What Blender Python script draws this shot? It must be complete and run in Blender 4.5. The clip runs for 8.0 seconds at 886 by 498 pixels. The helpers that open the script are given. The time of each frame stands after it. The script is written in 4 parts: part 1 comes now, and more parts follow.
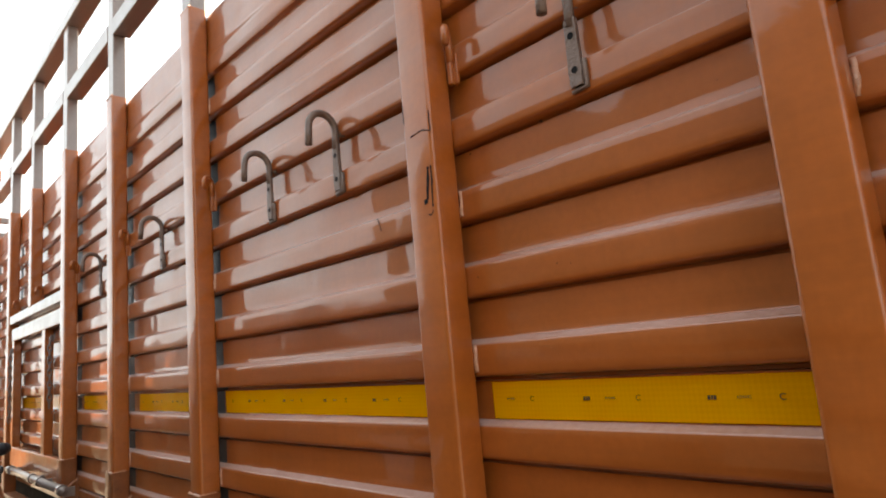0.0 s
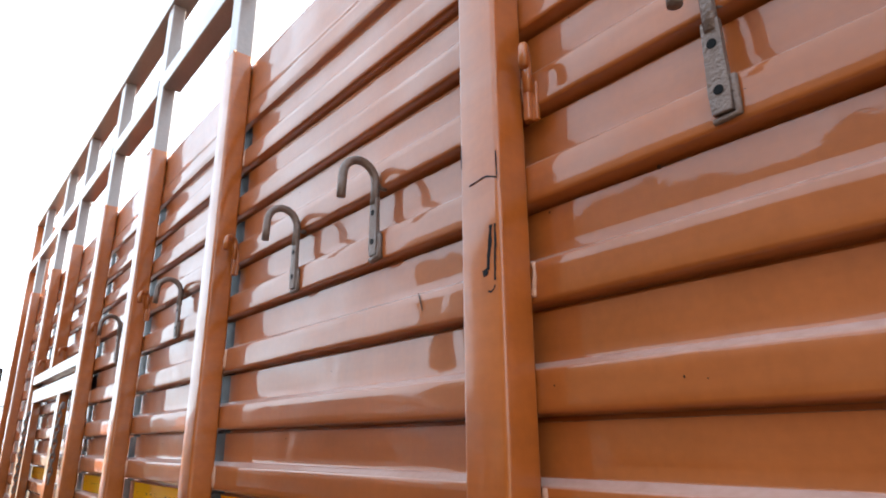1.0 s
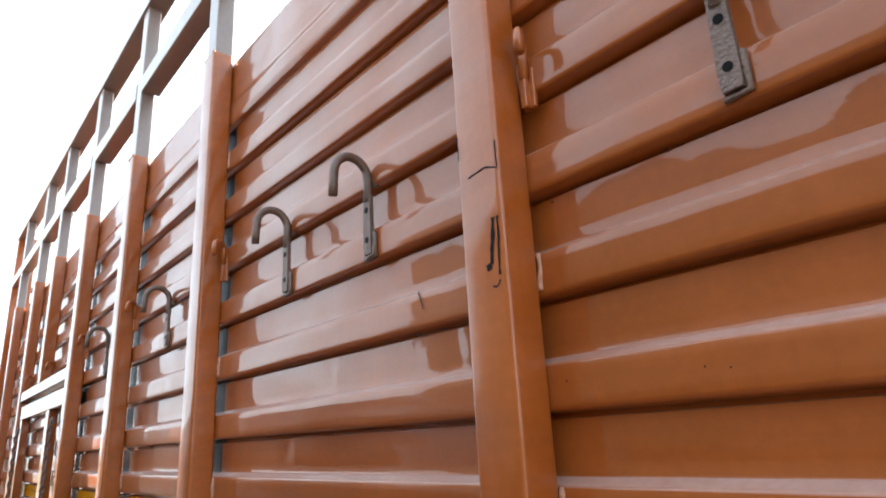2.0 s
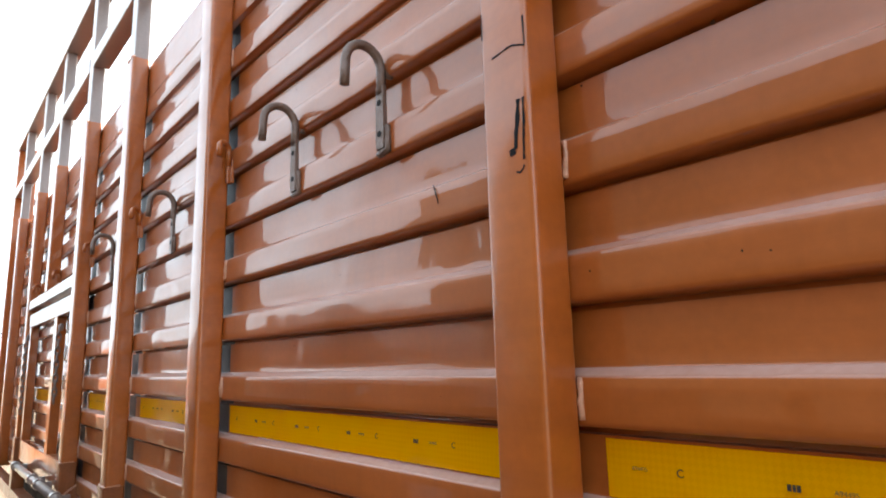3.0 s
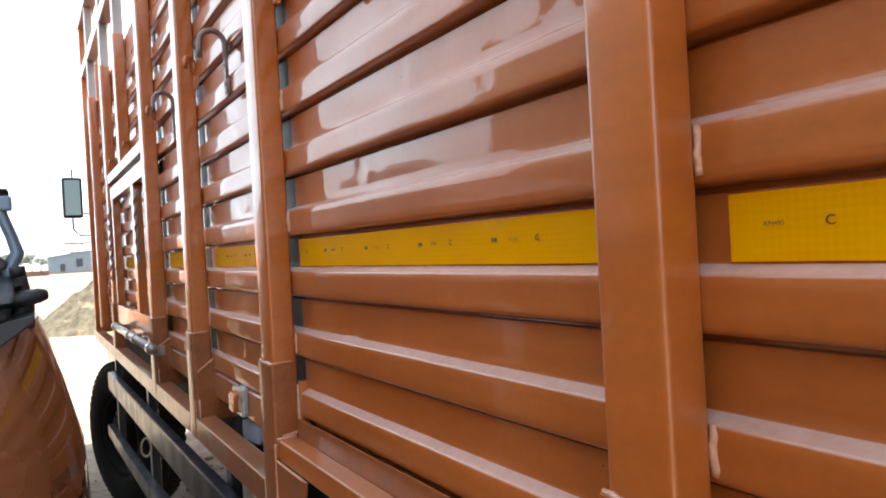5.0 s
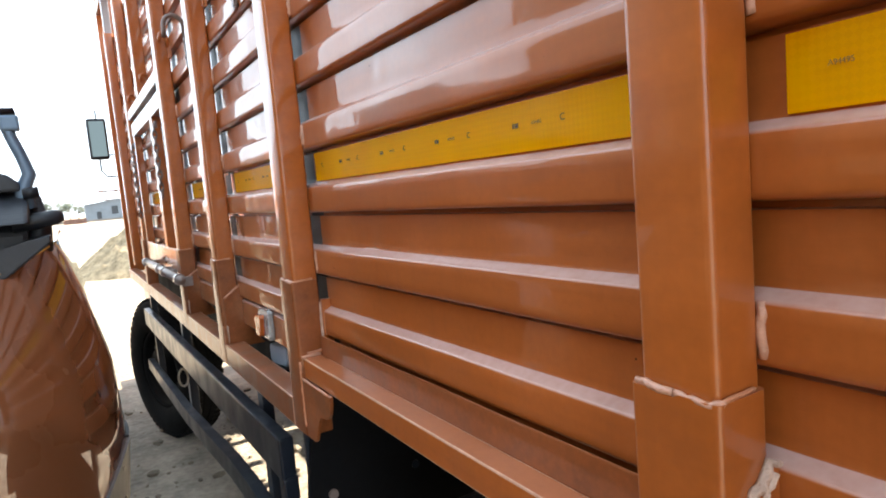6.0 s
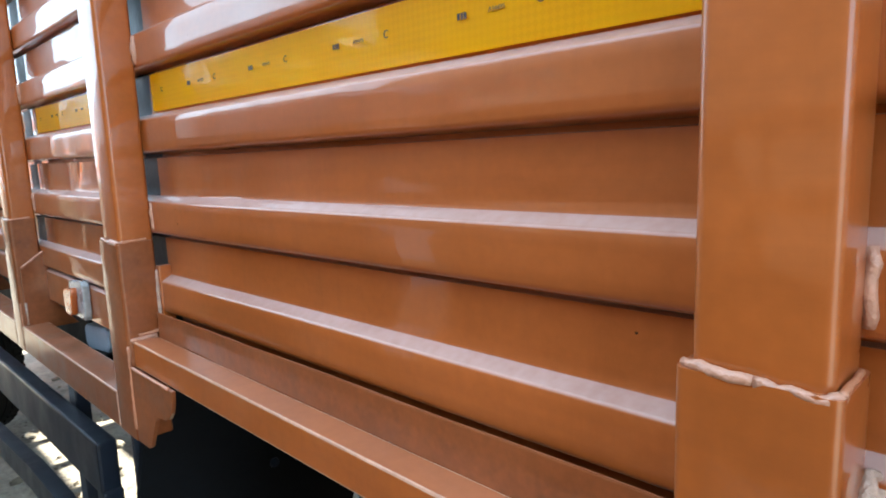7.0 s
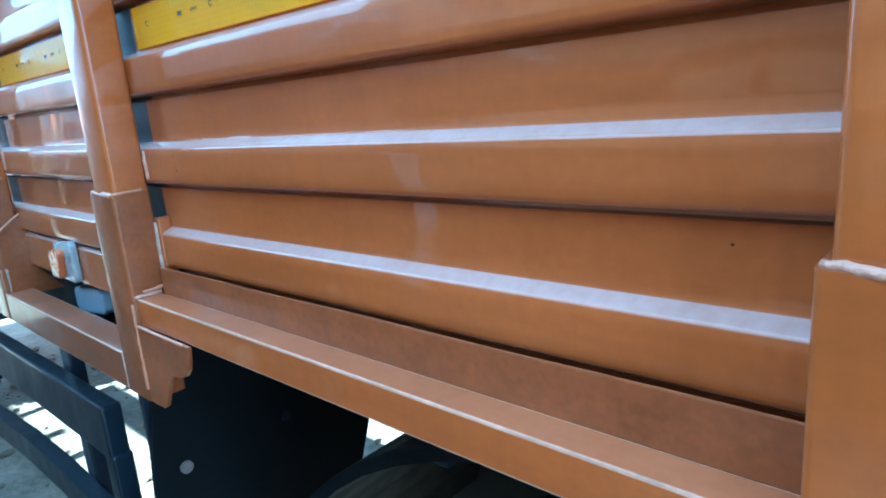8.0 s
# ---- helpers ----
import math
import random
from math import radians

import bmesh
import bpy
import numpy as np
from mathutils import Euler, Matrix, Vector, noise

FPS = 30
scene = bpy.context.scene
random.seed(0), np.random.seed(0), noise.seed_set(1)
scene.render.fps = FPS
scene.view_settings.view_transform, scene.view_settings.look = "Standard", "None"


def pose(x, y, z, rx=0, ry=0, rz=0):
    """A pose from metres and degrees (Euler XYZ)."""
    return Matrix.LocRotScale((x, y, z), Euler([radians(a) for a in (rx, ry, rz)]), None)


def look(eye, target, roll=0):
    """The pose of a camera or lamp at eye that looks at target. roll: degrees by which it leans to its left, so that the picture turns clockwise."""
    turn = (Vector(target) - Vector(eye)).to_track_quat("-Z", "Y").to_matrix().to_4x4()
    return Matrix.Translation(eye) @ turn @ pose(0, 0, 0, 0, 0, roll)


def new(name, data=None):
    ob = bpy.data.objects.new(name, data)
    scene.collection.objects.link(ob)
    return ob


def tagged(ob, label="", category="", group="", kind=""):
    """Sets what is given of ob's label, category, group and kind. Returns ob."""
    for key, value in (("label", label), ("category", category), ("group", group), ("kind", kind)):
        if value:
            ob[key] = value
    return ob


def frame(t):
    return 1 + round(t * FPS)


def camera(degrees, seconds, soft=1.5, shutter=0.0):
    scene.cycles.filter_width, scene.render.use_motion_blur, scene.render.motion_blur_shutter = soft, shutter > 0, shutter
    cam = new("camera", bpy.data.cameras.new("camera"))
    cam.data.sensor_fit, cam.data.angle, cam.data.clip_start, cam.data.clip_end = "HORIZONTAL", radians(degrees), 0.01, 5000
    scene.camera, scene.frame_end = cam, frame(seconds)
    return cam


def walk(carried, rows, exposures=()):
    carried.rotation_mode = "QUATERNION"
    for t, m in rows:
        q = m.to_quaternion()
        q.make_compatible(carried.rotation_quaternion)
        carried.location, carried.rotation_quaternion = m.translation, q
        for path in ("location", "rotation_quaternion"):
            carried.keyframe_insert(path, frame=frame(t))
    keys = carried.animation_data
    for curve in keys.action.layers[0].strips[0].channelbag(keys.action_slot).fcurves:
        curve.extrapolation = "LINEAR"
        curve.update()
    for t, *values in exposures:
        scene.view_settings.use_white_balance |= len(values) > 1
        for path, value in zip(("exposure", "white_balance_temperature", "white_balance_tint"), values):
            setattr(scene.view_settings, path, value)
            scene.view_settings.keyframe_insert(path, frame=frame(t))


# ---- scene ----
cam = camera(70.2, 8.0, soft=1.9)
PATH = [
    (0, (-0.009, 0.046, 1.82), (1.352, 1.477, 2.138), -5.1),
    (0.5, (0.082, 0.194, 1.846), (1.449, 1.61, 2.197), -4.0),
    (1, (0.177, 0.267, 1.872), (1.389, 1.746, 2.46), -0.4),
    (1.2, (0.203, 0.274, 1.879), (1.412, 1.724, 2.537), -1.8),
    (2.3, (0.177, 0.316, 1.88), (1.449, 1.774, 2.386), -3.4),
    (2.5, (0.195, 0.33, 1.871), (1.484, 1.791, 2.322), -3.4),
    (3, (0.195, 0.345, 1.843), (1.46, 1.853, 2.198), -1.6),
    (3.5, (0.21, 0.368, 1.818), (1.445, 1.92, 2.075), -0.9),
    (4, (0.208, 0.383, 1.798), (1.397, 1.982, 1.972), -1.1),
    (4.5, (0.223, 0.402, 1.767), (1.339, 2.061, 1.8), -3.4),
    (4.7, (0.236, 0.421, 1.754), (1.351, 2.082, 1.77), -3.5),
    (5.8, (0.274, 0.475, 1.692), (1.300, 2.185, 1.533), -3.9),
    (6, (0.286, 0.484, 1.679), (1.301, 2.195, 1.476), -4.9),
    (6.5, (0.321, 0.554, 1.635), (1.397, 2.215, 1.349), -3.1),
    (7, (0.340, 0.694, 1.627), (1.734, 2.096, 1.326), -2.1),
    (7.5, (0.361, 0.766, 1.611), (1.778, 2.114, 1.193), -5.9),
    (8, (0.317, 0.773, 1.603), (1.745, 2.096, 1.144), -4.6),
]
walk(cam, [(t, look(eye, target, roll)) for t, eye, target, roll in PATH],
     exposures=[(0.0, 2.31, 8800, 13), (0.5, 2.93, 7700, 13), (1.0, 2.73, 7200, 11), (2.5, 2.53, 7500, 10), (3.5, 2.75, 7600, 13), (4.5, 2.8, 7500, 12), (6.0, 2.98, 7250, 10), (6.5, 3.1, 7200, 9), (7.0, 3.33, 6200, 1), (7.5, 3.5, 4550, -14), (8.0, 3.56, 4150, -19)])

# ---------------------------------------------------------------- light
world = bpy.data.worlds.new("sky")
scene.world = world
world.use_nodes = True
wn = world.node_tree
sky = wn.nodes.new("ShaderNodeTexSky")
sky.sky_type = "NISHITA"
sky.sun_disc = False
SUN_EL, SUN_AZ = radians(33), radians(88)      # azimuth from +y towards +x
sky.sun_elevation, sky.sun_rotation = SUN_EL, SUN_AZ
sky.dust_density, sky.air_density, sky.ozone_density = 0.4, 1.0, 1.0
bg = wn.nodes["Background"]
bg.inputs["Strength"].default_value = 0.15
haze = wn.nodes.new("ShaderNodeHueSaturation")
haze.inputs["Saturation"].default_value = 0.5
wn.links.new(sky.outputs[0], haze.inputs["Color"])
even = wn.nodes.new("ShaderNodeMix")           # thick pale haze evens the sky out
even.data_type = "RGBA"
even.inputs["Factor"].default_value = 0.9
even.inputs[7].default_value = (2.05, 2.65, 3.4, 1)
wn.links.new(haze.outputs[0], even.inputs[6])
wn.links.new(even.outputs[2], bg.inputs["Color"])

sun = new("sun", bpy.data.lights.new("sun", "SUN"))
sun.data.energy, sun.data.angle, sun.data.color = 4.2, radians(0.6), (1.0, 0.94, 0.84)
toward = Vector((math.sin(SUN_AZ) * math.cos(SUN_EL), math.cos(SUN_AZ) * math.cos(SUN_EL), math.sin(SUN_EL)))
sun.matrix_world = look(toward * 40, (0, 0, 0))


# ---------------------------------------------------------------- materials
def material(name, base, rough=0.5, metal=0.0, coat=0.0, coat_rough=0.06, vary=0.12, scale=6.0, fine=60.0,
             bump=0.05, wave=0.0, wave_scale=2.0, spec=0.5, streak=0.0, dust_sheen=0.0, dust_sheen_color=(0.42, 0.34, 0.27)):
    """Paint, metal, earth: base colour with variation at two scales, roughness variation and relief."""
    m = bpy.data.materials.new(name)
    m.use_nodes = True
    nt = m.node_tree
    n, l = nt.nodes, nt.links
    p = n["Principled BSDF"]
    p.inputs["Roughness"].default_value = rough
    p.inputs["Metallic"].default_value = metal
    p.inputs["Coat Weight"].default_value = coat
    p.inputs["Coat Roughness"].default_value = coat_rough
    p.inputs["Specular IOR Level"].default_value = spec
    p.inputs["Coat IOR"].default_value = 1.5
    geo = n.new("ShaderNodeNewGeometry")
    n1, n2 = n.new("ShaderNodeTexNoise"), n.new("ShaderNodeTexNoise")
    for node, sc, det in ((n1, scale, 5.0), (n2, fine, 3.0)):
        node.inputs["Scale"].default_value, node.inputs["Detail"].default_value = sc, det
        l.new(geo.outputs["Position"], node.inputs["Vector"])
    mixv = n.new("ShaderNodeMath")
    mixv.operation = "MULTIPLY_ADD"
    l.new(n2.outputs["Fac"], mixv.inputs[0])
    mixv.inputs[1].default_value = 0.45
    l.new(n1.outputs["Fac"], mixv.inputs[2])
    ramp = n.new("ShaderNodeValToRGB")
    ramp.color_ramp.elements[0].position, ramp.color_ramp.elements[1].position = 0.45, 1.0
    ramp.color_ramp.elements[0].color = (*[c * (1 - vary) for c in base], 1)
    ramp.color_ramp.elements[1].color = (*[min(1, c * (1 + vary)) for c in base], 1)
    l.new(mixv.outputs[0], ramp.inputs[0])
    colour = ramp.outputs[0]
    if streak:
        # long brush and wipe marks along the truck, with short drips across them
        for stretch, lo, hi, amount in (((14.0, 2.2, 34.0), 0.42, 0.66, streak), ((30.0, 34.0, 3.0), 0.5, 0.72, streak * 0.7)):
            mp = n.new("ShaderNodeMapping")
            mp.inputs["Scale"].default_value = stretch
            l.new(geo.outputs["Position"], mp.inputs["Vector"])
            sn = n.new("ShaderNodeTexNoise")
            sn.inputs["Scale"].default_value, sn.inputs["Detail"].default_value, sn.inputs["Roughness"].default_value = 1.0, 6.0, 0.65
            l.new(mp.outputs[0], sn.inputs["Vector"])
            sr = n.new("ShaderNodeMapRange")
            sr.inputs[1].default_value, sr.inputs[2].default_value = lo, hi
            sr.inputs[3].default_value, sr.inputs[4].default_value = 0.0, amount
            l.new(sn.outputs["Fac"], sr.inputs[0])
            sm = n.new("ShaderNodeMix")
            sm.data_type = "RGBA"
            l.new(sr.outputs[0], sm.inputs["Factor"])
            l.new(colour, sm.inputs[6])
            sm.inputs[7].default_value = (0.20, 0.052, 0.012, 1)
            colour = sm.outputs[2]
    if streak and coat > 0.6:
        # coat dulled in patches
        cr = n.new("ShaderNodeMapRange")
        cr.inputs[1].default_value, cr.inputs[2].default_value = 0.42, 0.66
        cr.inputs[3].default_value, cr.inputs[4].default_value = coat_rough * 0.6, coat_rough * 2.6
        l.new(n1.outputs["Fac"], cr.inputs[0])
        l.new(cr.outputs[0], p.inputs["Coat Roughness"])
        gm = n.new("ShaderNodeMapping")
        gm.inputs["Scale"].default_value = (3.0, 4.5, 9.0)
        l.new(geo.outputs["Position"], gm.inputs["Vector"])
        gn = n.new("ShaderNodeTexNoise")
        gn.inputs["Scale"].default_value, gn.inputs["Detail"].default_value, gn.inputs["Roughness"].default_value = 1.0, 7.0, 0.6
        gn.inputs["Distortion"].default_value = 0.8
        l.new(gm.outputs[0], gn.inputs["Vector"])
        stain = n.new("ShaderNodeMapRange")
        stain.inputs[1].default_value, stain.inputs[2].default_value = 0.36, 0.62
        stain.inputs[3].default_value, stain.inputs[4].default_value = 0.6, 1.0
        l.new(gn.outputs["Fac"], stain.inputs[0])
    rv = n.new("ShaderNodeMapRange")
    rv.inputs[1].default_value, rv.inputs[2].default_value = 0.35, 0.7
    rv.inputs[3].default_value, rv.inputs[4].default_value = max(0.02, rough - 0.08), min(1, rough + 0.1)
    l.new(n1.outputs["Fac"], rv.inputs[0])
    rough_out = rv.outputs[0]
    if dust_sheen:
        # dust on faces that look up; on the panels it is painted sky sheen
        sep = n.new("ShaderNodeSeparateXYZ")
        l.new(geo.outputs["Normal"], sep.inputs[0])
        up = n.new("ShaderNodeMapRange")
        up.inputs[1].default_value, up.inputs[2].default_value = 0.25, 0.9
        up.inputs[3].default_value, up.inputs[4].default_value = 0.0, dust_sheen
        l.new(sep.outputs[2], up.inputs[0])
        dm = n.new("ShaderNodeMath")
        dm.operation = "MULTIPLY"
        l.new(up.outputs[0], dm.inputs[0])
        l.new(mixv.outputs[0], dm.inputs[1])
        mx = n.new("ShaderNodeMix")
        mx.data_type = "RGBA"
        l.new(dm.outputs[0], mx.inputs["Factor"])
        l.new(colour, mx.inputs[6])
        mx.inputs[7].default_value = (*dust_sheen_color, 1)
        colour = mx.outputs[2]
        rm = n.new("ShaderNodeMath")
        rm.operation = "MULTIPLY_ADD"
        rm.use_clamp = True
        l.new(dm.outputs[0], rm.inputs[0])
        rm.inputs[1].default_value = 0.45
        l.new(rough_out, rm.inputs[2])
        rough_out = rm.outputs[0]
        if coat:
            cw = n.new("ShaderNodeMapRange")
            cw.inputs[1].default_value, cw.inputs[2].default_value = 0.0, 0.8
            cw.inputs[3].default_value, cw.inputs[4].default_value = coat, coat * 0.5
            l.new(dm.outputs[0], cw.inputs[0])
            if streak and coat > 0.6:
                ws = n.new("ShaderNodeMath")
                ws.operation = "MULTIPLY"
                l.new(cw.outputs[0], ws.inputs[0])
                l.new(stain.outputs[0], ws.inputs[1])
                l.new(ws.outputs[0], p.inputs["Coat Weight"])
            else:
                l.new(cw.outputs[0], p.inputs["Coat Weight"])
    l.new(colour, p.inputs["Base Color"])
    l.new(rough_out, p.inputs["Roughness"])
    height = n.new("ShaderNodeMath")
    height.operation = "MULTIPLY"
    l.new(n2.outputs["Fac"], height.inputs[0])
    height.inputs[1].default_value = 0.002
    last = height.outputs[0]
    if wave:
        n3 = n.new("ShaderNodeTexNoise")
        n3.inputs["Scale"].default_value, n3.inputs["Detail"].default_value = wave_scale, 1.5
        l.new(geo.outputs["Position"], n3.inputs["Vector"])
        add = n.new("ShaderNodeMath")
        add.operation = "MULTIPLY_ADD"
        l.new(n3.outputs["Fac"], add.inputs[0])
        add.inputs[1].default_value = wave
        l.new(last, add.inputs[2])
        last = add.outputs[0]
    bm_ = n.new("ShaderNodeBump")
    bm_.inputs["Strength"].default_value, bm_.inputs["Distance"].default_value = (1.0 if wave else bump * 6), 1.0
    if wave:
        height.inputs[1].default_value = 0.002 * bump
    l.new(last, bm_.inputs["Height"])
    l.new(bm_.outputs[0], p.inputs["Normal"])
    if coat:
        l.new(bm_.outputs[0], p.inputs["Coat Normal"])
    return m


BROWN = (0.345, 0.087, 0.016)
# Pale tone on the panel's ledges paints the sky they mirror.
paint_panel = material("brown_panel_paint", (0.318, 0.081, 0.0165), 0.36, 0.0, 1.0, 0.02, 0.17, 4, 90, 0.02, wave=0.0006, wave_scale=7, dust_sheen=0.5, dust_sheen_color=(0.56, 0.50, 0.50), spec=0.25, streak=0.32)
paint_frame = material("brown_frame_paint", BROWN, 0.36, 0.0, 1.0, 0.06, 0.16, 5, 80, 0.05, wave=0.0004, wave_scale=7, dust_sheen=0.1, dust_sheen_color=(0.44, 0.34, 0.31), spec=0.25, streak=0.3)
# Road stain on feet and sills; on the skirt plates its darkness paints shade.
paint_grime_shade = material("road_stain_and_shade_paint", (0.205, 0.057, 0.016), 0.46, 0.0, 0.6, 0.1, 0.4, 14, 110, 0.06, wave=0.0004, wave_scale=9, dust_sheen=0.12, dust_sheen_color=(0.34, 0.26, 0.22), spec=0.25, streak=0.55)
paint_weld = material("painted_weld", (0.42, 0.17, 0.09), 0.42, 0.0, 0.2, 0.15, vary=0.12, scale=60, fine=200, bump=0.12)
pale_weld = material("pale_painted_weld", (0.43, 0.21, 0.135), 0.45, 0.0, 0.3, 0.15, vary=0.2, scale=50, fine=200, bump=0.15)
scuffed = material("scuffed_pale_weld", (0.42, 0.28, 0.21), 0.5, 0.0, 0.1, vary=0.35, scale=80, fine=260, bump=0.3)
# Near-black: shade in the gaps beside the posts is put into this colour.
shaded_steel = material("shade_darkened_steel", (0.013, 0.016, 0.022), 0.5, 0.1, vary=0.2, scale=15, fine=120, spec=0.2)
grey_steel = material("weathered_grey_steel", (0.20, 0.155, 0.14), 0.4, 0.1, 0.8, 0.1, vary=0.18, scale=9, fine=120, dust_sheen=0.4)
hook_steel = material("worn_hook_steel", (0.14, 0.095, 0.08), 0.45, 0.3, 0.15, vary=0.3, scale=40, fine=220, bump=0.2)
dark_mark = material("black_marker_ink", (0.012, 0.012, 0.014), 0.8, spec=0.1)
chip_brown = material("dark_chipped_paint", (0.05, 0.022, 0.012), 0.8, spec=0.1)
box_grey = material("grey_blue_plastic", (0.22, 0.25, 0.29), 0.45, vary=0.12, scale=20)
black_paint = material("black_chassis_paint", (0.008, 0.012, 0.020), 0.42, 0.0, 0.3, 0.15, 0.3, 8, 90, 0.04, spec=0.2, dust_sheen=0.05, dust_sheen_color=(0.16, 0.14, 0.13))
rubber = material("tyre_rubber", (0.005, 0.005, 0.005), 0.85, vary=0.3, scale=9, fine=90, bump=0.1, spec=0.05, dust_sheen=0.15, dust_sheen_color=(0.12, 0.10, 0.08))
black_plastic = material("black_plastic", (0.006, 0.008, 0.012), 0.45, vary=0.25, scale=20, fine=150, bump=0.08, spec=0.3)
# Rubber of the flap; also the black of sheets that stand for shade.
flap_and_shade_black = material("flap_rubber_and_shade", (0.0035, 0.004, 0.005), 0.7, vary=0.4, scale=12, fine=60, bump=0.06, spec=0.12)
cowl_grey = material("grey_black_cowl_plastic", (0.013, 0.017, 0.024), 0.42, vary=0.25, scale=14, fine=120, bump=0.06, spec=0.35, dust_sheen=0.08, dust_sheen_color=(0.16, 0.16, 0.16))
blue_grey = material("blue_grey_painted_metal", (0.09, 0.145, 0.21), 0.4, 0.2, 0.2, vary=0.2, scale=20)
chrome = material("dull_chrome", (0.45, 0.45, 0.45), 0.25, 1.0, vary=0.15, scale=25)
lamp_frame = material("grey_lamp_frame_plastic", (0.10, 0.10, 0.10), 0.35, 0.0, 0.3, 0.1, vary=0.2, scale=20, fine=140, bump=0.04)
amber = material("amber_lens", (0.42, 0.09, 0.015), 0.2, 0.0, 0.5, vary=0.1, scale=50)
lens_clear = material("clear_lens_plastic", (0.27, 0.27, 0.27), 0.25, 0.0, 0.5, vary=0.08, scale=30)
cab_brown = material("glossy_brown_cab_paint", (0.15, 0.052, 0.022), 0.3, 0.1, 1.0, 0.01, 0.06, 3, 120, 0.01, wave=0.0009, wave_scale=6.5, spec=0.2)
cab_brown.node_tree.nodes["Principled BSDF"].inputs["Coat IOR"].default_value = 2.1
worn_edge = material("worn_paint_edge", (0.44, 0.24, 0.16), 0.4, 0.0, 0.4, 0.15, 0.3, 30, 160, 0.1)
faint_ink = material("faint_printed_ink", (0.22, 0.12, 0.02), 0.6)
ink = material("printed_ink", (0.03, 0.02, 0.015), 0.6)


def tape_material():
    m = bpy.data.materials.new("yellow_reflective_tape")
    m.use_nodes = True
    n, l = m.node_tree.nodes, m.node_tree.links
    p = n["Principled BSDF"]
    geo = n.new("ShaderNodeNewGeometry")
    mp = n.new("ShaderNodeMapping")
    mp.inputs["Rotation"].default_value = (radians(45), 0, 0)
    l.new(geo.outputs["Position"], mp.inputs["Vector"])
    br = n.new("ShaderNodeTexChecker")
    br.inputs["Scale"].default_value = 210
    br.inputs["Color1"].default_value, br.inputs["Color2"].default_value = (1.0, 0.49, 0.0, 1), (0.96, 0.455, 0.0, 1)
    l.new(mp.outputs[0], br.inputs["Vector"])
    no = n.new("ShaderNodeTexNoise")
    no.inputs["Scale"].default_value = 14
    l.new(geo.outputs["Position"], no.inputs["Vector"])
    mx = n.new("ShaderNodeMix")
    mx.data_type = "RGBA"
    mr = n.new("ShaderNodeMapRange")
    mr.inputs[1].default_value, mr.inputs[2].default_value, mr.inputs[3].default_value, mr.inputs[4].default_value = 0.4, 0.7, 0.0, 0.8
    l.new(no.outputs["Fac"], mr.inputs[0])
    l.new(mr.outputs[0], mx.inputs["Factor"])
    l.new(br.outputs["Color"], mx.inputs[6])
    mx.inputs[7].default_value = (1.0, 0.51, 0.0, 1)
    l.new(mx.outputs[2], p.inputs["Base Color"])
    p.inputs["Roughness"].default_value, p.inputs["Coat Weight"].default_value, p.inputs["Coat Roughness"].default_value = 0.4, 0.5, 0.03
    p.inputs["Specular IOR Level"].default_value = 0.1
    return m


tape_yellow = tape_material()


def glass_material(name, tint):
    m = bpy.data.materials.new(name)
    m.use_nodes = True
    p = m.node_tree.nodes["Principled BSDF"]
    p.inputs["Base Color"].default_value = (*tint, 1)
    p.inputs["Roughness"].default_value = 0.02
    p.inputs["Transmission Weight"].default_value = 0.9
    p.inputs["IOR"].default_value = 1.45
    return m


windscreen_glass = glass_material("windscreen_glass", (0.8, 0.88, 0.88))
mirror_silver = bpy.data.materials.new("mirror_silver")
mirror_silver.use_nodes = True
for slot, value in (("Base Color", (0.10, 0.115, 0.11, 1)), ("Metallic", 1.0), ("Roughness", 0.04)):
    mirror_silver.node_tree.nodes["Principled BSDF"].inputs[slot].default_value = value


# ---------------------------------------------------------------- mesh helpers
def mesh_object(name, bm, mats, parent=None, label="", smooth=False):
    me = bpy.data.meshes.new(name)
    bmesh.ops.recalc_face_normals(bm, faces=bm.faces)
    if smooth:
        for f in bm.faces:
            f.smooth = True
    bm.to_mesh(me)
    bm.free()
    for m in mats if isinstance(mats, (list, tuple)) else [mats]:
        me.materials.append(m)
    ob = new(name, me)
    if parent is not None:
        ob.parent = parent
        if parent.type == "EMPTY":
            ob.matrix_parent_inverse = Matrix.Translation(-parent.location)
    if label:
        tagged(ob, label)
    return ob


def part(name, bm, mat, parent, label="", smooth=False):
    return mesh_object(name, bm, mat, parent, label, smooth)


def thing(name, label, category, at=(0, 0, 0), group="", kind=""):
    ob = new(name)
    ob.location = at
    ob.empty_display_size = 0.2
    bpy.context.view_layer.update()
    return tagged(ob, label, category, group, kind)


def add_box(bm, x0, x1, y0, y1, z0, z1, bevel=0.0, m=None, edge=-1):
    made = bmesh.ops.create_cube(bm, size=1.0)["verts"]
    for v in made:
        v.co = Vector(((x0 + x1) / 2 + v.co.x * (x1 - x0), (y0 + y1) / 2 + v.co.y * (y1 - y0), (z0 + z1) / 2 + v.co.z * (z1 - z0)))
        if m is not None:
            v.co = m @ v.co
    if bevel:
        edges = list({e for v in made for e in v.link_edges})
        bmesh.ops.bevel(bm, geom=edges, offset=bevel, segments=2, affect="EDGES", profile=0.6, material=edge)
    return bm


def box(x0, x1, y0, y1, z0, z1, bevel=0.003, m=None, edge=-1):
    return add_box(bmesh.new(), x0, x1, y0, y1, z0, z1, bevel, m, edge)


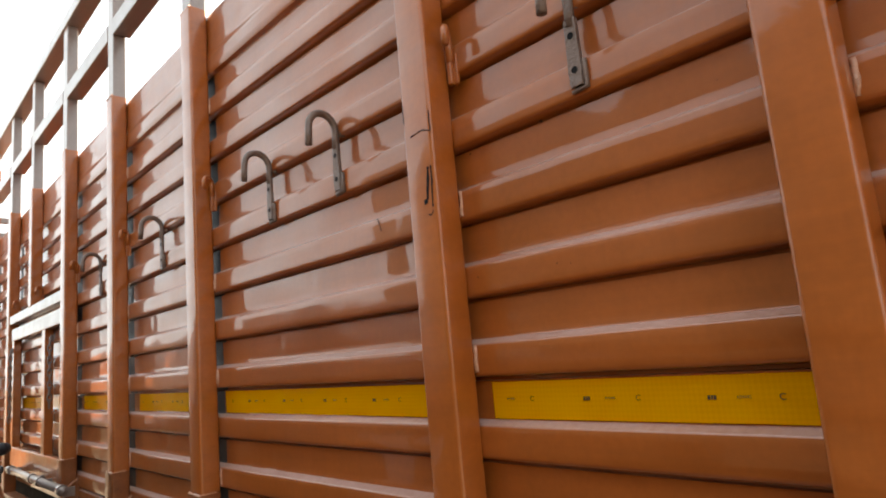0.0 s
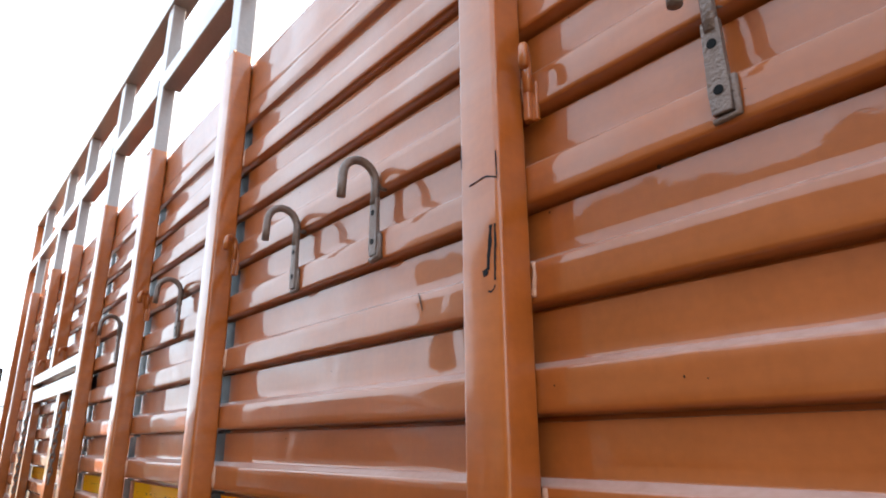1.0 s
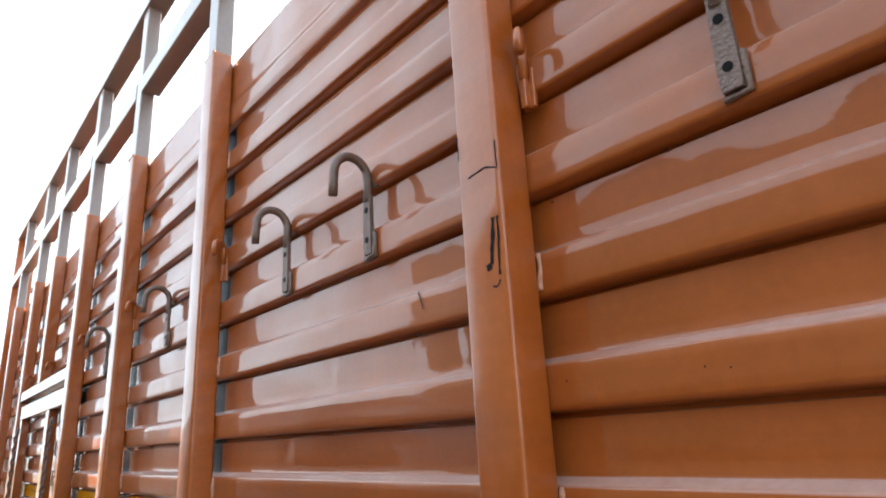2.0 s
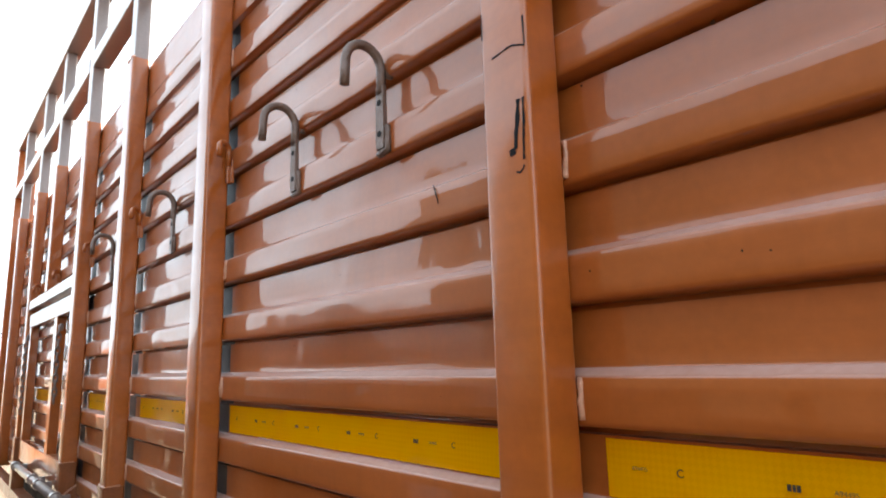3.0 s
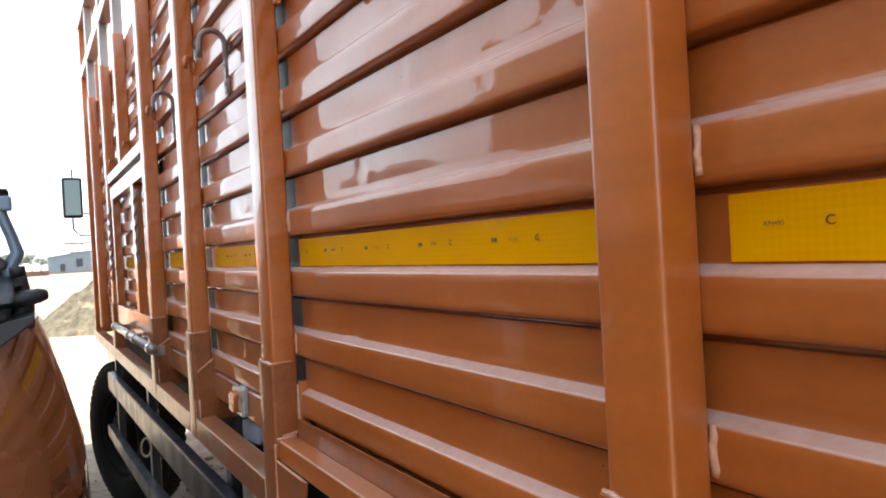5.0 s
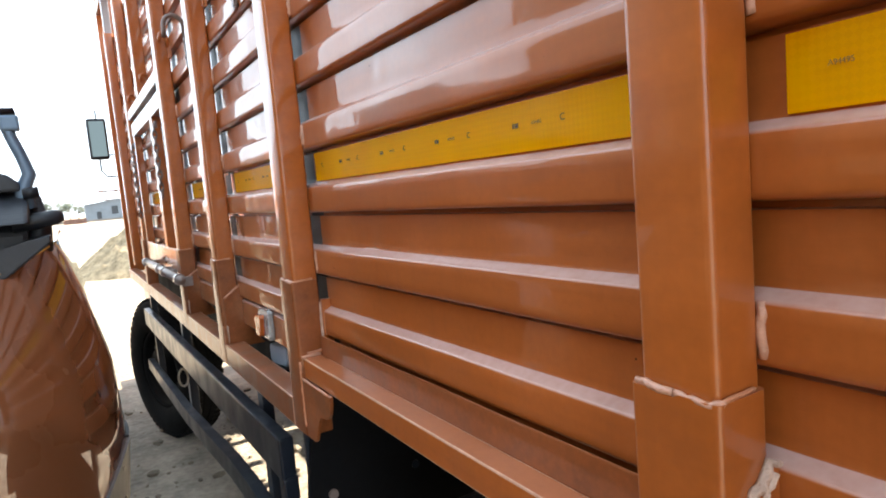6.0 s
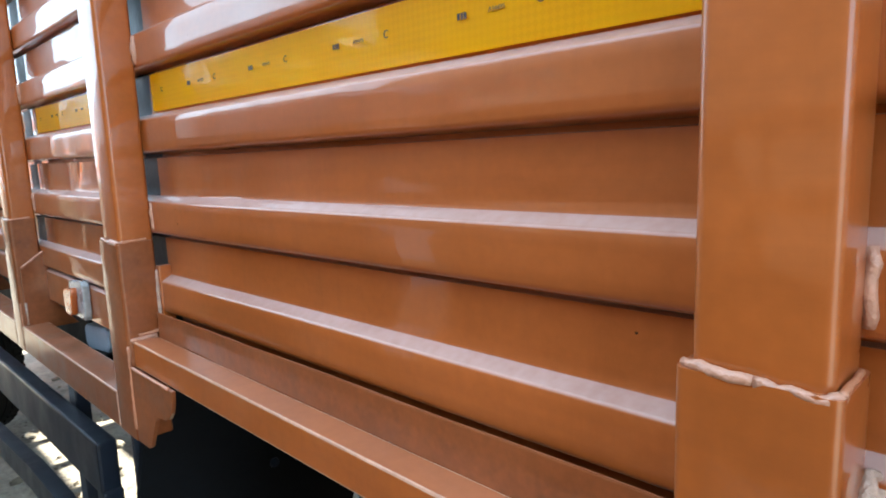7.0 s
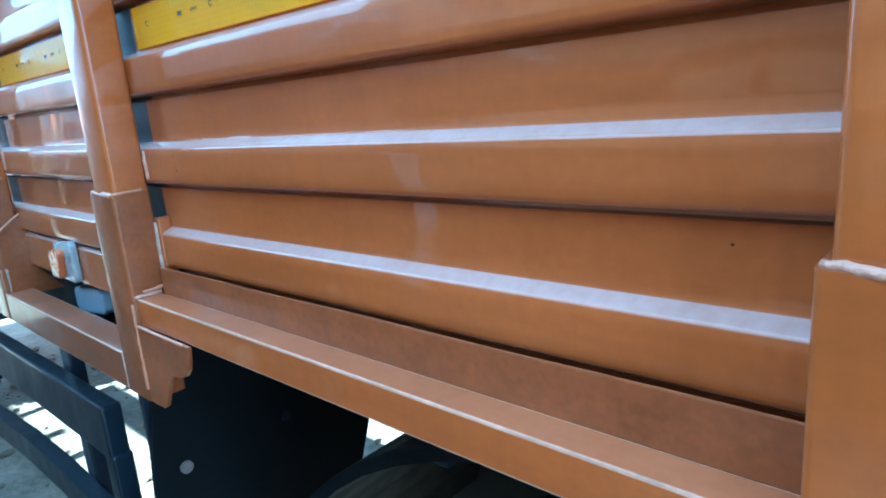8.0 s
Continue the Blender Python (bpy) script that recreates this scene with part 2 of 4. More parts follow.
def rounded_box(x0, x1, y0, y1, z0, z1, radius):
    """A length of folded tube: upright edges with a real radius, small bevels at the ends."""
    bm = bmesh.new()
    made = bmesh.ops.create_cube(bm, size=1.0)["verts"]
    for v in made:
        v.co = Vector(((x0 + x1) / 2 + v.co.x * (x1 - x0), (y0 + y1) / 2 + v.co.y * (y1 - y0), (z0 + z1) / 2 + v.co.z * (z1 - z0)))
    upright = [e for e in bm.edges if abs(e.verts[0].co.z - e.verts[1].co.z) > 1e-6]
    bmesh.ops.bevel(bm, geom=upright, offset=radius, segments=5, affect="EDGES", profile=0.5)
    return bm


def add_prism(bm, outline, axis, a, b, bevel=0.0):
    """A flat outline (pairs) pushed from a to b along the axis: x: pairs are (y, z); y: (x, z); z: (x, y)."""
    def at(p, d):
        return {"x": (d, p[0], p[1]), "y": (p[0], d, p[1]), "z": (p[0], p[1], d)}[axis]
    low, high = [bm.verts.new(at(p, a)) for p in outline], [bm.verts.new(at(p, b)) for p in outline]
    faces = [bm.faces.new(low), bm.faces.new(high[::-1])]
    for i in range(len(outline)):
        j = (i + 1) % len(outline)
        faces.append(bm.faces.new((low[j], low[i], high[i], high[j])))
    if bevel:
        bmesh.ops.bevel(bm, geom=list({e for f in faces for e in f.edges}), offset=bevel, segments=2, affect="EDGES", profile=0.6)
    return bm


def prism(outline, axis, a, b, bevel=0.0):
    return add_prism(bmesh.new(), outline, axis, a, b, bevel)


def add_tube(bm, points, radius, sides=12, caps=True):
    pts = [Vector(p) for p in points]
    radii = radius if isinstance(radius, (list, tuple)) else [radius] * len(pts)
    rings, up = [], None
    for i, p in enumerate(pts):
        d = (pts[min(i + 1, len(pts) - 1)] - pts[max(i - 1, 0)]).normalized()
        if up is None:
            up = d.orthogonal().normalized()
        up = (up - d * up.dot(d)).normalized()
        side = d.cross(up)
        rings.append([bm.verts.new(p + radii[i] * (math.cos(2 * math.pi * k / sides) * up + math.sin(2 * math.pi * k / sides) * side)) for k in range(sides)])
    for a, b in zip(rings, rings[1:]):
        for k in range(sides):
            bm.faces.new((a[k], a[(k + 1) % sides], b[(k + 1) % sides], b[k]))
    if caps:
        bm.faces.new(rings[0][::-1])
        bm.faces.new(rings[-1])
    return bm


def tube(points, radius, sides=12):
    return add_tube(bmesh.new(), points, radius, sides)


def add_lathe(bm, profile, sides=48, m=None):
    """Profile of (along the x axis, radius) pairs turned round x."""
    rings = []
    for x, r in profile:
        ring = [bm.verts.new((x, r * math.cos(2 * math.pi * k / sides), r * math.sin(2 * math.pi * k / sides))) for k in range(sides)]
        if m is not None:
            for v in ring:
                v.co = m @ v.co
        rings.append(ring)
    for a, b in zip(rings, rings[1:]):
        for k in range(sides):
            bm.faces.new((a[k], a[(k + 1) % sides], b[(k + 1) % sides], b[k]))
    return bm


def weld_bead(points, size, seed, ragged=0.08):
    """A lumpy hand-made bead along a line."""
    rnd = random.Random(seed)
    pts = [Vector(p) for p in points]
    fine = []
    for a, b in zip(pts, pts[1:]):
        steps = max(3, int((b - a).length / (size * 1.3)))
        fine += [a.lerp(b, i / steps) for i in range(steps)]
    fine.append(pts[-1])
    fine = [p + Vector((rnd.uniform(-1, 1), rnd.uniform(-1, 1), rnd.uniform(-1, 1))) * size * ragged for p in fine]
    wide = [0.6]
    for _ in fine[1:]:
        wide.append(min(0.85, max(0.4, wide[-1] + rnd.uniform(-0.14, 0.14))))
    bm = tube(fine, [size * w for w in wide], 8)
    for f in bm.faces:
        f.smooth = True
    return bm


def soften(ob, angle=35):
    for poly in ob.data.polygons:
        poly.use_smooth = True
    ob.data.set_sharp_from_angle(angle=radians(angle))
    return ob


# ---------------------------------------------------------------- ground and distance
def ground_sheet():
    bm = bmesh.new()
    xs = [-1500, -300, -80, -30] + [-12 + i * 0.75 for i in range(33)] + [30, 80, 300, 1500]
    ys = [-1500, -200, -40, -12] + [-6 + i * 0.75 for i in range(60)] + [60, 100, 200, 500, 1500]
    grid = []
    for y in ys:
        row = []
        for x in xs:
            z = 0.0
            if abs(x) < 15 and -8 < y < 40:
                z = 0.03 * (noise.noise(Vector((x * 0.6, y * 0.6, 0))) ) - 0.01
            row.append(bm.verts.new((x, y, z)))
        grid.append(row)
    for a, b in zip(grid, grid[1:]):
        for i in range(len(xs) - 1):
            bm.faces.new((a[i], a[i + 1], b[i + 1], b[i]))
    earth = material("dusty_earth", (0.25, 0.21, 0.165), 0.95, vary=0.55, scale=2.6, fine=22, bump=1.2, spec=0.2)
    ob = mesh_object("ground", bm, earth, smooth=True)
    return tagged(ob, "dusty pale brown earth yard with small stones", "ground", kind="structure")


ground_sheet()


# added wall, never in view: it keeps low sky off the truck's side
sky_block_paint = material("brown_sky_block", (0.055, 0.036, 0.022), 0.85, vary=0.2, scale=1.5, fine=20, bump=0.2, spec=0.2)
tagged(mesh_object("sky_block_west", box(-2.4, -2.1, -2.8, 4.6, 0, 3.4, 0.01), sky_block_paint), "plain brown wall, added unseen to block the sky", "wall", kind="structure")


def dirt_pile():
    bm = bmesh.new()
    n_r, n_a = 60, 200
    rings = []
    for i in range(n_r + 1):
        r = i / n_r
        ring = []
        for k in range(n_a):
            a = 2 * math.pi * k / n_a
            x, y = 3.2 * r * math.cos(a), 2.4 * r * math.sin(a)
            h = 2.55 * max(0.0, 1 - r) * (1 + 0.35 * noise.noise(Vector((x * 0.8, y * 0.8, 3))))
            h += min(1.0, 3 * (1 - r)) * (0.10 * noise.noise(Vector((x * 3, y * 3, 7))) + 0.07 * noise.noise(Vector((x * 8, y * 8, 1))) + 0.05 * abs(noise.noise(Vector((x * 17, y * 17, 5)))))
            ring.append(bm.verts.new((3.3 + x, 20.2 + y, max(h, 0.0) - 0.03)))
        rings.append(ring)
    for a, b in zip(rings, rings[1:]):
        for k in range(n_a):
            bm.faces.new((a[k], b[k], b[(k + 1) % n_a], a[(k + 1) % n_a]))
    bmesh.ops.remove_doubles(bm, verts=bm.verts, dist=1e-4)
    soil = material("dry_soil_heap", (0.28, 0.21, 0.13), 0.95, vary=0.6, scale=5, fine=30, bump=1.0, spec=0.15)
    return tagged(mesh_object("dirt_pile", bm, soil, smooth=True), "heap of dry brown soil dumped on the yard", "soil heap", kind="stuff")


dirt_pile()


# ---------------------------------------------------------------- the brown cargo truck
REC, CREST, FRONT = 0.745, 0.727, 0.673       # recess, crest and post front, as x
POSTS = [(-0.52, -0.44), (0.192, 0.264), (0.767, 0.838), (1.752, 1.825), (2.505, 2.578), (3.215, 3.295), (4.56, 4.64), (5.36, 5.43)]
MID_POST = (3.94, 4.01)
END = (5.85, 5.90)
REAR = -1.25
TOP, MID = 3.505, 3.175
CRESTS = [1.385 + 0.13 * k for k in range(10)]

truck = thing("cargo_truck", "large brown cargo truck with corrugated steel sides, parked on the yard", "truck", (1.9, 2.4, 0))


def panel_profile(skirted):
    """(x, z) from the bottom band to the top edge; behind a skirt plate the band stands back."""
    pts = [(REC + 0.016, 1.30), (REC + 0.016, 1.372)] if skirted else [(CREST + 0.004, 1.30), (CREST + 0.004, 1.372), (CREST + 0.010, 1.377), (REC + 0.02, 1.376), (REC + 0.02, 1.378)]
    for zb in CRESTS:
        pts += [(REC, zb - 0.009), (REC + 0.009, zb - 0.008), (REC + 0.010, zb - 0.003), (CREST + 0.003, zb), (CREST + 0.001, zb + 0.002), (CREST, zb + 0.006),
                (CREST, zb + 0.049), (CREST + 0.001, zb + 0.0515), (CREST + 0.0035, zb + 0.053), (REC - 0.0035, zb + 0.0585), (REC - 0.001, zb + 0.060), (REC, zb + 0.063)]
        pts.append((REC, zb + 0.112))
    zb = 2.685
    pts += [(REC - 0.002, zb - 0.004), (CREST + 0.004, zb - 0.001), (CREST, zb + 0.006), (CREST, zb + 0.055), (CREST + 0.002, zb + 0.058), (CREST + 0.002, 2.865), (CREST + 0.006, 2.872), (CREST + 0.03, 2.874)]
    # closer rows on the flats, so that dents have a shape
    out = [pts[0]]
    for a, b in zip(pts, pts[1:]):
        n = max(1, round((b[1] - a[1]) / 0.011))
        out += [(a[0] + (b[0] - a[0]) * i / n, a[1] + (b[1] - a[1]) * i / n) for i in range(1, n + 1)]
    return out


# dents in the sheets: y, z, size, depth
DENTS = [(1.271, 2.004, 0.013, 0.0035), (1.255, 1.997, 0.010, -0.002), (1.168, 2.0, 0.02, 0.002), (0.942, 1.995, 0.016, 0.003), (0.915, 2.012, 0.012, -0.002),
         (1.437, 1.876, 0.014, 0.003), (1.405, 1.868, 0.010, -0.0025), (1.50, 1.60, 0.012, 0.002), (1.56, 1.605, 0.010, -0.002), (1.62, 1.585, 0.012, 0.002),
         (1.30, 2.13, 0.03, 0.002), (1.05, 2.14, 0.025, -0.002), (1.50, 2.12, 0.03, 0.002), (0.62, 2.12, 0.03, 0.002), (0.48, 2.10, 0.03, -0.002), (0.58, 1.93, 0.012, 0.0012), (2.2, 1.62, 0.02, 0.003), (2.1, 1.88, 0.02, -0.003), (2.3, 2.0, 0.02, 0.003)]


def dent(y, z):
    return sum(0.45 * d * math.exp(-((y - dy) ** 2 + (z - dz) ** 2) / (2 * s * s)) for dy, dz, s, d in DENTS if abs(y - dy) < 4 * s and abs(z - dz) < 4 * s)


def crest_z(y, z):
    """The ribs draw a little closer together towards the tail."""
    s = 0.98 + 0.02 * min(1.0, max(0.0, (y - 0.77) / 0.98))
    return 1.775 + (z - 1.775) * s


def bay_panel(y0, y1, y2, bare=True, seed=0):
    """Corrugated sheet from one post to the far edge of the next, bare metal behind that post painted near-black for
    shade.
    """
    prof = panel_profile(y0 < 1.8)
    bm = bmesh.new()
    steps = max(4, int((y1 - y0) / (0.010 if -0.1 < y0 < 2.4 else 0.03)))
    stops = [y0 + (y1 - 0.001 - y0) * i / steps for i in range(steps + 1)] + [y1 + 0.03, y2]
    rows = []
    for y in stops:
        row = []
        for x, z in prof:
            w = 0.0009 * noise.noise(Vector((seed * 7.1, y * 5.0, z * 4.0))) + 0.0005 * noise.noise(Vector((seed, y * 13.0, z * 11.0))) + 0.00014 * noise.noise(Vector((seed + 9.0, y * 40.0, z * 24.0)))
            if z > 2.0:
                w += 0.0002 * noise.noise(Vector((seed + 3.0, y * 26.0, z * 30.0)))
            w += dent(y, z)
            row.append(bm.verts.new((x + w, y, crest_z(y, z))))
        rows.append(row)
    for a, b in zip(rows, rows[1:]):
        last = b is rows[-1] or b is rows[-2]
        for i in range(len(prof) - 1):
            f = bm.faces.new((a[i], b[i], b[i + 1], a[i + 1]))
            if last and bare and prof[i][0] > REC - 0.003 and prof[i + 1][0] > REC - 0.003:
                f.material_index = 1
    ob = part("corrugated_panel", bm, [paint_panel, shaded_steel], truck)
    soften(ob, 40)
    return ob


bounds = [(REAR, -0.52)] + [(a[1], b[0]) for a, b in zip(POSTS, POSTS[1:])] + [(POSTS[-1][1], END[0])]
ahead = [p[1] for p in POSTS] + [END[1] - 0.01]
for k, ((a, b), c) in enumerate(zip(bounds, ahead)):
    bay_panel(a, b, c, bare=a > 0.5, seed=k)
part("panel_backing", box(0.765, 0.785, REAR, END[1], 1.30, 2.86), paint_frame, truck)


def post(y0, y1, z0=1.30, z1=TOP, sleeve=True):
    ob = part("post", rounded_box(FRONT, CREST, y0, y1, z0, 2.885, 0.007), paint_frame, truck)
    soften(ob, 30)
    part("post_extension", box(FRONT + 0.006, CREST - 0.002, y0 + 0.004, y1 - 0.004, 2.88, z1, 0.004), grey_steel, ob, "greyer bare-looking upper post")
    part("weld_seam", weld_bead([(FRONT + 0.002, y0 + 0.002, 2.886), (FRONT + 0.002, y1 - 0.002, 2.886)], 0.006, int(y0 * 99)), paint_weld, ob)
    return ob


posts = []
for k, (a, b) in enumerate(POSTS):
    p = post(a, b)
    posts.append(p)
    # short beads that hold the sheet's crests to the post
    for j, zb in enumerate(CRESTS):
        if j % 2 == 1:
            part("weld_bead", weld_bead([(CREST + 0.001, a - 0.001, crest_z(a, zb + 0.006)), (CREST - 0.001, a - 0.002, crest_z(a, zb + 0.026)), (CREST + 0.001, a - 0.002, crest_z(a, zb + 0.050))], 0.0066, k * 31 + j, 0.2), pale_weld, p)
mid_post = part("post", box(FRONT, CREST, *MID_POST, 2.24, 2.885, 0.005), paint_frame, truck)
part("post_extension", box(FRONT + 0.006, CREST - 0.002, MID_POST[0] + 0.004, MID_POST[1] - 0.004, 2.88, TOP, 0.004), grey_steel, mid_post, "greyer bare-looking upper post")
part("corner_post", box(FRONT + 0.004, 0.80, *END, 1.22, TOP + 0.02, 0.006), paint_frame, truck)

# upper rails
part("top_rail", box(FRONT - 0.002, FRONT + 0.075, REAR, END[1] + 0.004, TOP, TOP + 0.060, 0.005), grey_steel, truck, "grey-brown top rail of square tube")
ys = [(REAR, -0.52)] + [(a[1], b[0]) for a, b in zip(POSTS[:6], POSTS[1:6])] + [(POSTS[5][1], MID_POST[0]), (MID_POST[1], POSTS[6][0]), (POSTS[6][1], POSTS[7][0]), (POSTS[7][1], END[0])]
for a, b in ys:
    part("middle_rail", box(FRONT + 0.004, FRONT + 0.068, a - 0.003, b + 0.003, MID - 0.040, MID + 0.028, 0.004), grey_steel, truck, "grey-brown middle rail of square tube")

# post sleeves at the foot
for k in (1, 2, 3, 4, 5, 6):
    a, b = POSTS[k]
    zt, zb = 1.505, 1.178
    soften(part("post_sleeve", rounded_box(FRONT - 0.006, CREST - 0.002, a - 0.0055, b + 0.0065, zb, zt, 0.006), paint_frame if k < 3 else paint_grime_shade, posts[k], "" if k < 3 else "road-stained brown sleeve at the foot"), 30)
    part("weld_seam", weld_bead([(FRONT - 0.001, b + 0.004, zt + 0.002), (FRONT - 0.004, (a + 3 * b) / 4, zt + 0.001), (FRONT - 0.004, (a + b) / 2, zt)], 0.0042, 50 + k, 0.15), pale_weld, posts[k], "pale lumpy weld")
    part("weld_seam", weld_bead([(FRONT - 0.004, (a + b) / 2, zt), (FRONT - 0.004, (3 * a + b) / 4, zt - 0.001), (FRONT - 0.003, a + 0.001, zt - 0.0015), (FRONT + 0.001, a - 0.003, zt - 0.001)], 0.0066, 150 + k, 0.18), pale_weld, posts[k])
    part("weld_seam", weld_bead([(FRONT + 0.001, a - 0.003, zt), (FRONT + 0.012, a - 0.003, zt + 0.001), (FRONT + 0.040, a - 0.003, zt + 0.002)], 0.0048, 250 + k), paint_weld, posts[k])

# sill rails
sill = part("sill_rail", box(FRONT + 0.002, 0.7140, POSTS[2][1] + 0.0065, POSTS[3][0] - 0.0055, 1.303, 1.3455, 0.0025, edge=1), [paint_frame, worn_edge], truck)
part("sill_rail", box(FRONT + 0.002, 0.7140, REAR, POSTS[1][0] - 0.0055, 1.303, 1.3455, 0.0025, edge=1), [paint_frame, worn_edge], truck)
part("sill_rail", box(FRONT + 0.002, 0.7140, POSTS[1][1] + 0.0065, POSTS[2][0] - 0.0055, 1.303, 1.3455, 0.0025, edge=1), [paint_frame, worn_edge], truck)
for a, b in ((POSTS[3][1] + 0.0065, POSTS[4][0] - 0.0055), (POSTS[4][1] + 0.0065, POSTS[5][0] - 0.0055), (POSTS[5][1] + 0.0065, POSTS[6][0] - 0.0055), (POSTS[6][1] + 0.0065, END[0])):
    part("lower_sill", box(FRONT - 0.006, FRONT + 0.05, a, b, 1.178, 1.243, 0.0025, edge=1), [paint_grime_shade, worn_edge], truck, "road-stained brown sill")

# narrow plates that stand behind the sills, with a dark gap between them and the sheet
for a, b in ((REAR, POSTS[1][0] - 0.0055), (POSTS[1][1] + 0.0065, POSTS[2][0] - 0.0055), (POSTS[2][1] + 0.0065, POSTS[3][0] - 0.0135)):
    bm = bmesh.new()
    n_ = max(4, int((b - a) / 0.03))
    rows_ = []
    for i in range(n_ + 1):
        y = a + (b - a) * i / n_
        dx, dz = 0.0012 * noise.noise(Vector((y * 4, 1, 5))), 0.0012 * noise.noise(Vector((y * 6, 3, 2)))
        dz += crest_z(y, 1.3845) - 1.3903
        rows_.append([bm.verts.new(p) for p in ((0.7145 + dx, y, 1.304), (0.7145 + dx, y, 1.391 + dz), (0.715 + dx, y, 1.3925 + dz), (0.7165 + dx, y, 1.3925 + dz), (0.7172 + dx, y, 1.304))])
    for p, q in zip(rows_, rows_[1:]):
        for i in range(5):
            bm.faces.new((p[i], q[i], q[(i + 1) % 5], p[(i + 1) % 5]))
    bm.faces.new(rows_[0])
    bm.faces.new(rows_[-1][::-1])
    # this darker paint puts the low side's shade into the plate's colour
    part("skirt_plate", bm, paint_grime_shade, truck)

# foot plate of the post with the notched corner
part("foot_plate", prism([(1.7465, 1.303), (1.584, 1.303), (1.587, 1.284), (1.593, 1.268), (1.606, 1.255), (1.622, 1.249), (1.650, 1.247), (1.661, 1.237), (1.678, 1.207), (1.690, 1.186), (1.700, 1.180), (1.7465, 1.179)], "x", 0.6675, 0.6735, 0.0012), paint_grime_shade, posts[3])
part("weld_seam", weld_bead([(0.668, 1.742, 1.304), (0.668, 1.68, 1.3035), (0.6685, 1.60, 1.303)], 0.0035, 361), paint_weld, posts[3])
part("weld_bead", weld_bead([(0.668, 1.748, 1.338), (0.667, 1.747, 1.30), (0.667, 1.748, 1.25), (0.667, 1.747, 1.20)], 0.004, 362), paint_weld, posts[3])
part("weld_bead", weld_bead([(0.672, 1.744, 1.347), (0.690, 1.745, 1.348), (0.712, 1.744, 1.348)], 0.006, 363), pale_weld, posts[3])
part("edge_strip", box(CREST - 0.002, CREST + 0.018, 1.738, 1.7515, 1.352, 1.462, 0.002), paint_frame, posts[3])
# side gussets
for k in (1, 2, 4, 5):
    a, b = POSTS[k]
    part("gusset", prism([(FRONT + 0.004, 1.400), (0.722, 1.447), (0.736, 1.436), (0.739, 1.295), (0.79, 1.228), (FRONT + 0.004, 1.228)] if k < 3 else [(FRONT + 0.004, 1.385), (CREST + 0.012, 1.425), (CREST + 0.012, 1.295), (0.79, 1.228), (FRONT + 0.004, 1.228)], "y", a - 0.0115, a - 0.0058, 0.001), paint_frame if k < 3 else paint_grime_shade, posts[k])
    if k < 3:
        part("weld_seam", weld_bead([(FRONT + 0.006, a - 0.010, 1.404), (0.70, a - 0.010, 1.428), (0.722, a - 0.009, 1.449), (0.733, a - 0.011, 1.440)], 0.0085, 90 + k, 0.35), scuffed, posts[k], "ragged scuffed weld")
        part("weld_seam", weld_bead([(FRONT + 0.010, a - 0.013, 1.400), (0.705, a - 0.013, 1.424), (0.721, a - 0.012, 1.440)], 0.0065, 95 + k, 0.4), scuffed, posts[k])
    else:
        part("weld_seam", weld_bead([(FRONT + 0.006, a - 0.012, 1.387), (0.71, a - 0.012, 1.41), (CREST + 0.01, a - 0.012, 1.427), (CREST + 0.014, a - 0.011, 1.40)], 0.006, 90 + k), paint_weld, posts[k])


# ---------------------------------------------------------------- reflective tape
def letters(text, size, colour):
    cu = bpy.data.curves.new("letters", "FONT")
    cu.body, cu.size, cu.align_x, cu.align_y, cu.extrude = text, size, "CENTER", "CENTER", 0.0002
    ob = bpy.data.objects.new("letters", cu)
    scene.collection.objects.link(ob)
    dg = bpy.context.evaluated_depsgraph_get()
    me = bpy.data.meshes.new_from_object(ob.evaluated_get(dg))
    bpy.data.objects.remove(ob)
    me.materials.clear()
    me.materials.append(colour)
    return me


letter_c, code = letters("C", 0.0105, ink), letters("A94495", 0.0054, faint_ink)
mark_bm = bmesh.new()
for dx, w in ((-0.0038, 0.003), (0.0, 0.0022), (0.0034, 0.003)):
    add_box(mark_bm, dx - w / 2, dx + w / 2, -0.0026, 0.0026, 0, 0.0003)
mark_me = bpy.data.meshes.new("logo_mark")
mark_bm.to_mesh(mark_me)
mark_bm.free()
mark_me.materials.append(ink)
TAPE_X = REC - 0.0042


def tape(y0, y1, first):
    bm = bmesh.new()
    n = max(2, int((y1 - y0) / 0.03))
    rows = []
    for i in range(n + 1):
        y = y0 + (y1 - y0) * i / n
        rows.append([bm.verts.new((TAPE_X + 0.0006 * noise.noise(Vector((y * 9, z * 30, 2))), y, z)) for z in (1.708, 1.726, 1.745, 1.764)])
    for a, b in zip(rows, rows[1:]):
        for i in range(3):
            bm.faces.new((a[i], b[i], b[i + 1], a[i + 1]))
    bmesh.ops.solidify(bm, geom=bm.faces[:], thickness=0.0006)
    ob = part("reflective_tape", bm, tape_yellow, truck, "yellow reflective tape with small dark print", smooth=False)
    face = Matrix(((0, 0, -1, 0), (-1, 0, 0, 0), (0, 1, 0, 0), (0, 0, 0, 1)))
    k = math.ceil((y0 + 0.01 - first) / 0.1765)
    while first + 0.1765 * k < y1 - 0.006:
        y = first + 0.1765 * k
        for name, me, off in (("printed_letter", letter_c, 0.0), ("printed_code", code, 0.042), ("printed_mark", mark_me, 0.079)):
            if y0 + 0.005 < y + off < y1 - 0.005:
                o = new(name, me)
                o.parent = ob
                o.matrix_basis = Matrix.Translation((TAPE_X - 0.0018, y + off, 1.738)) @ face
        k += 1
    return ob


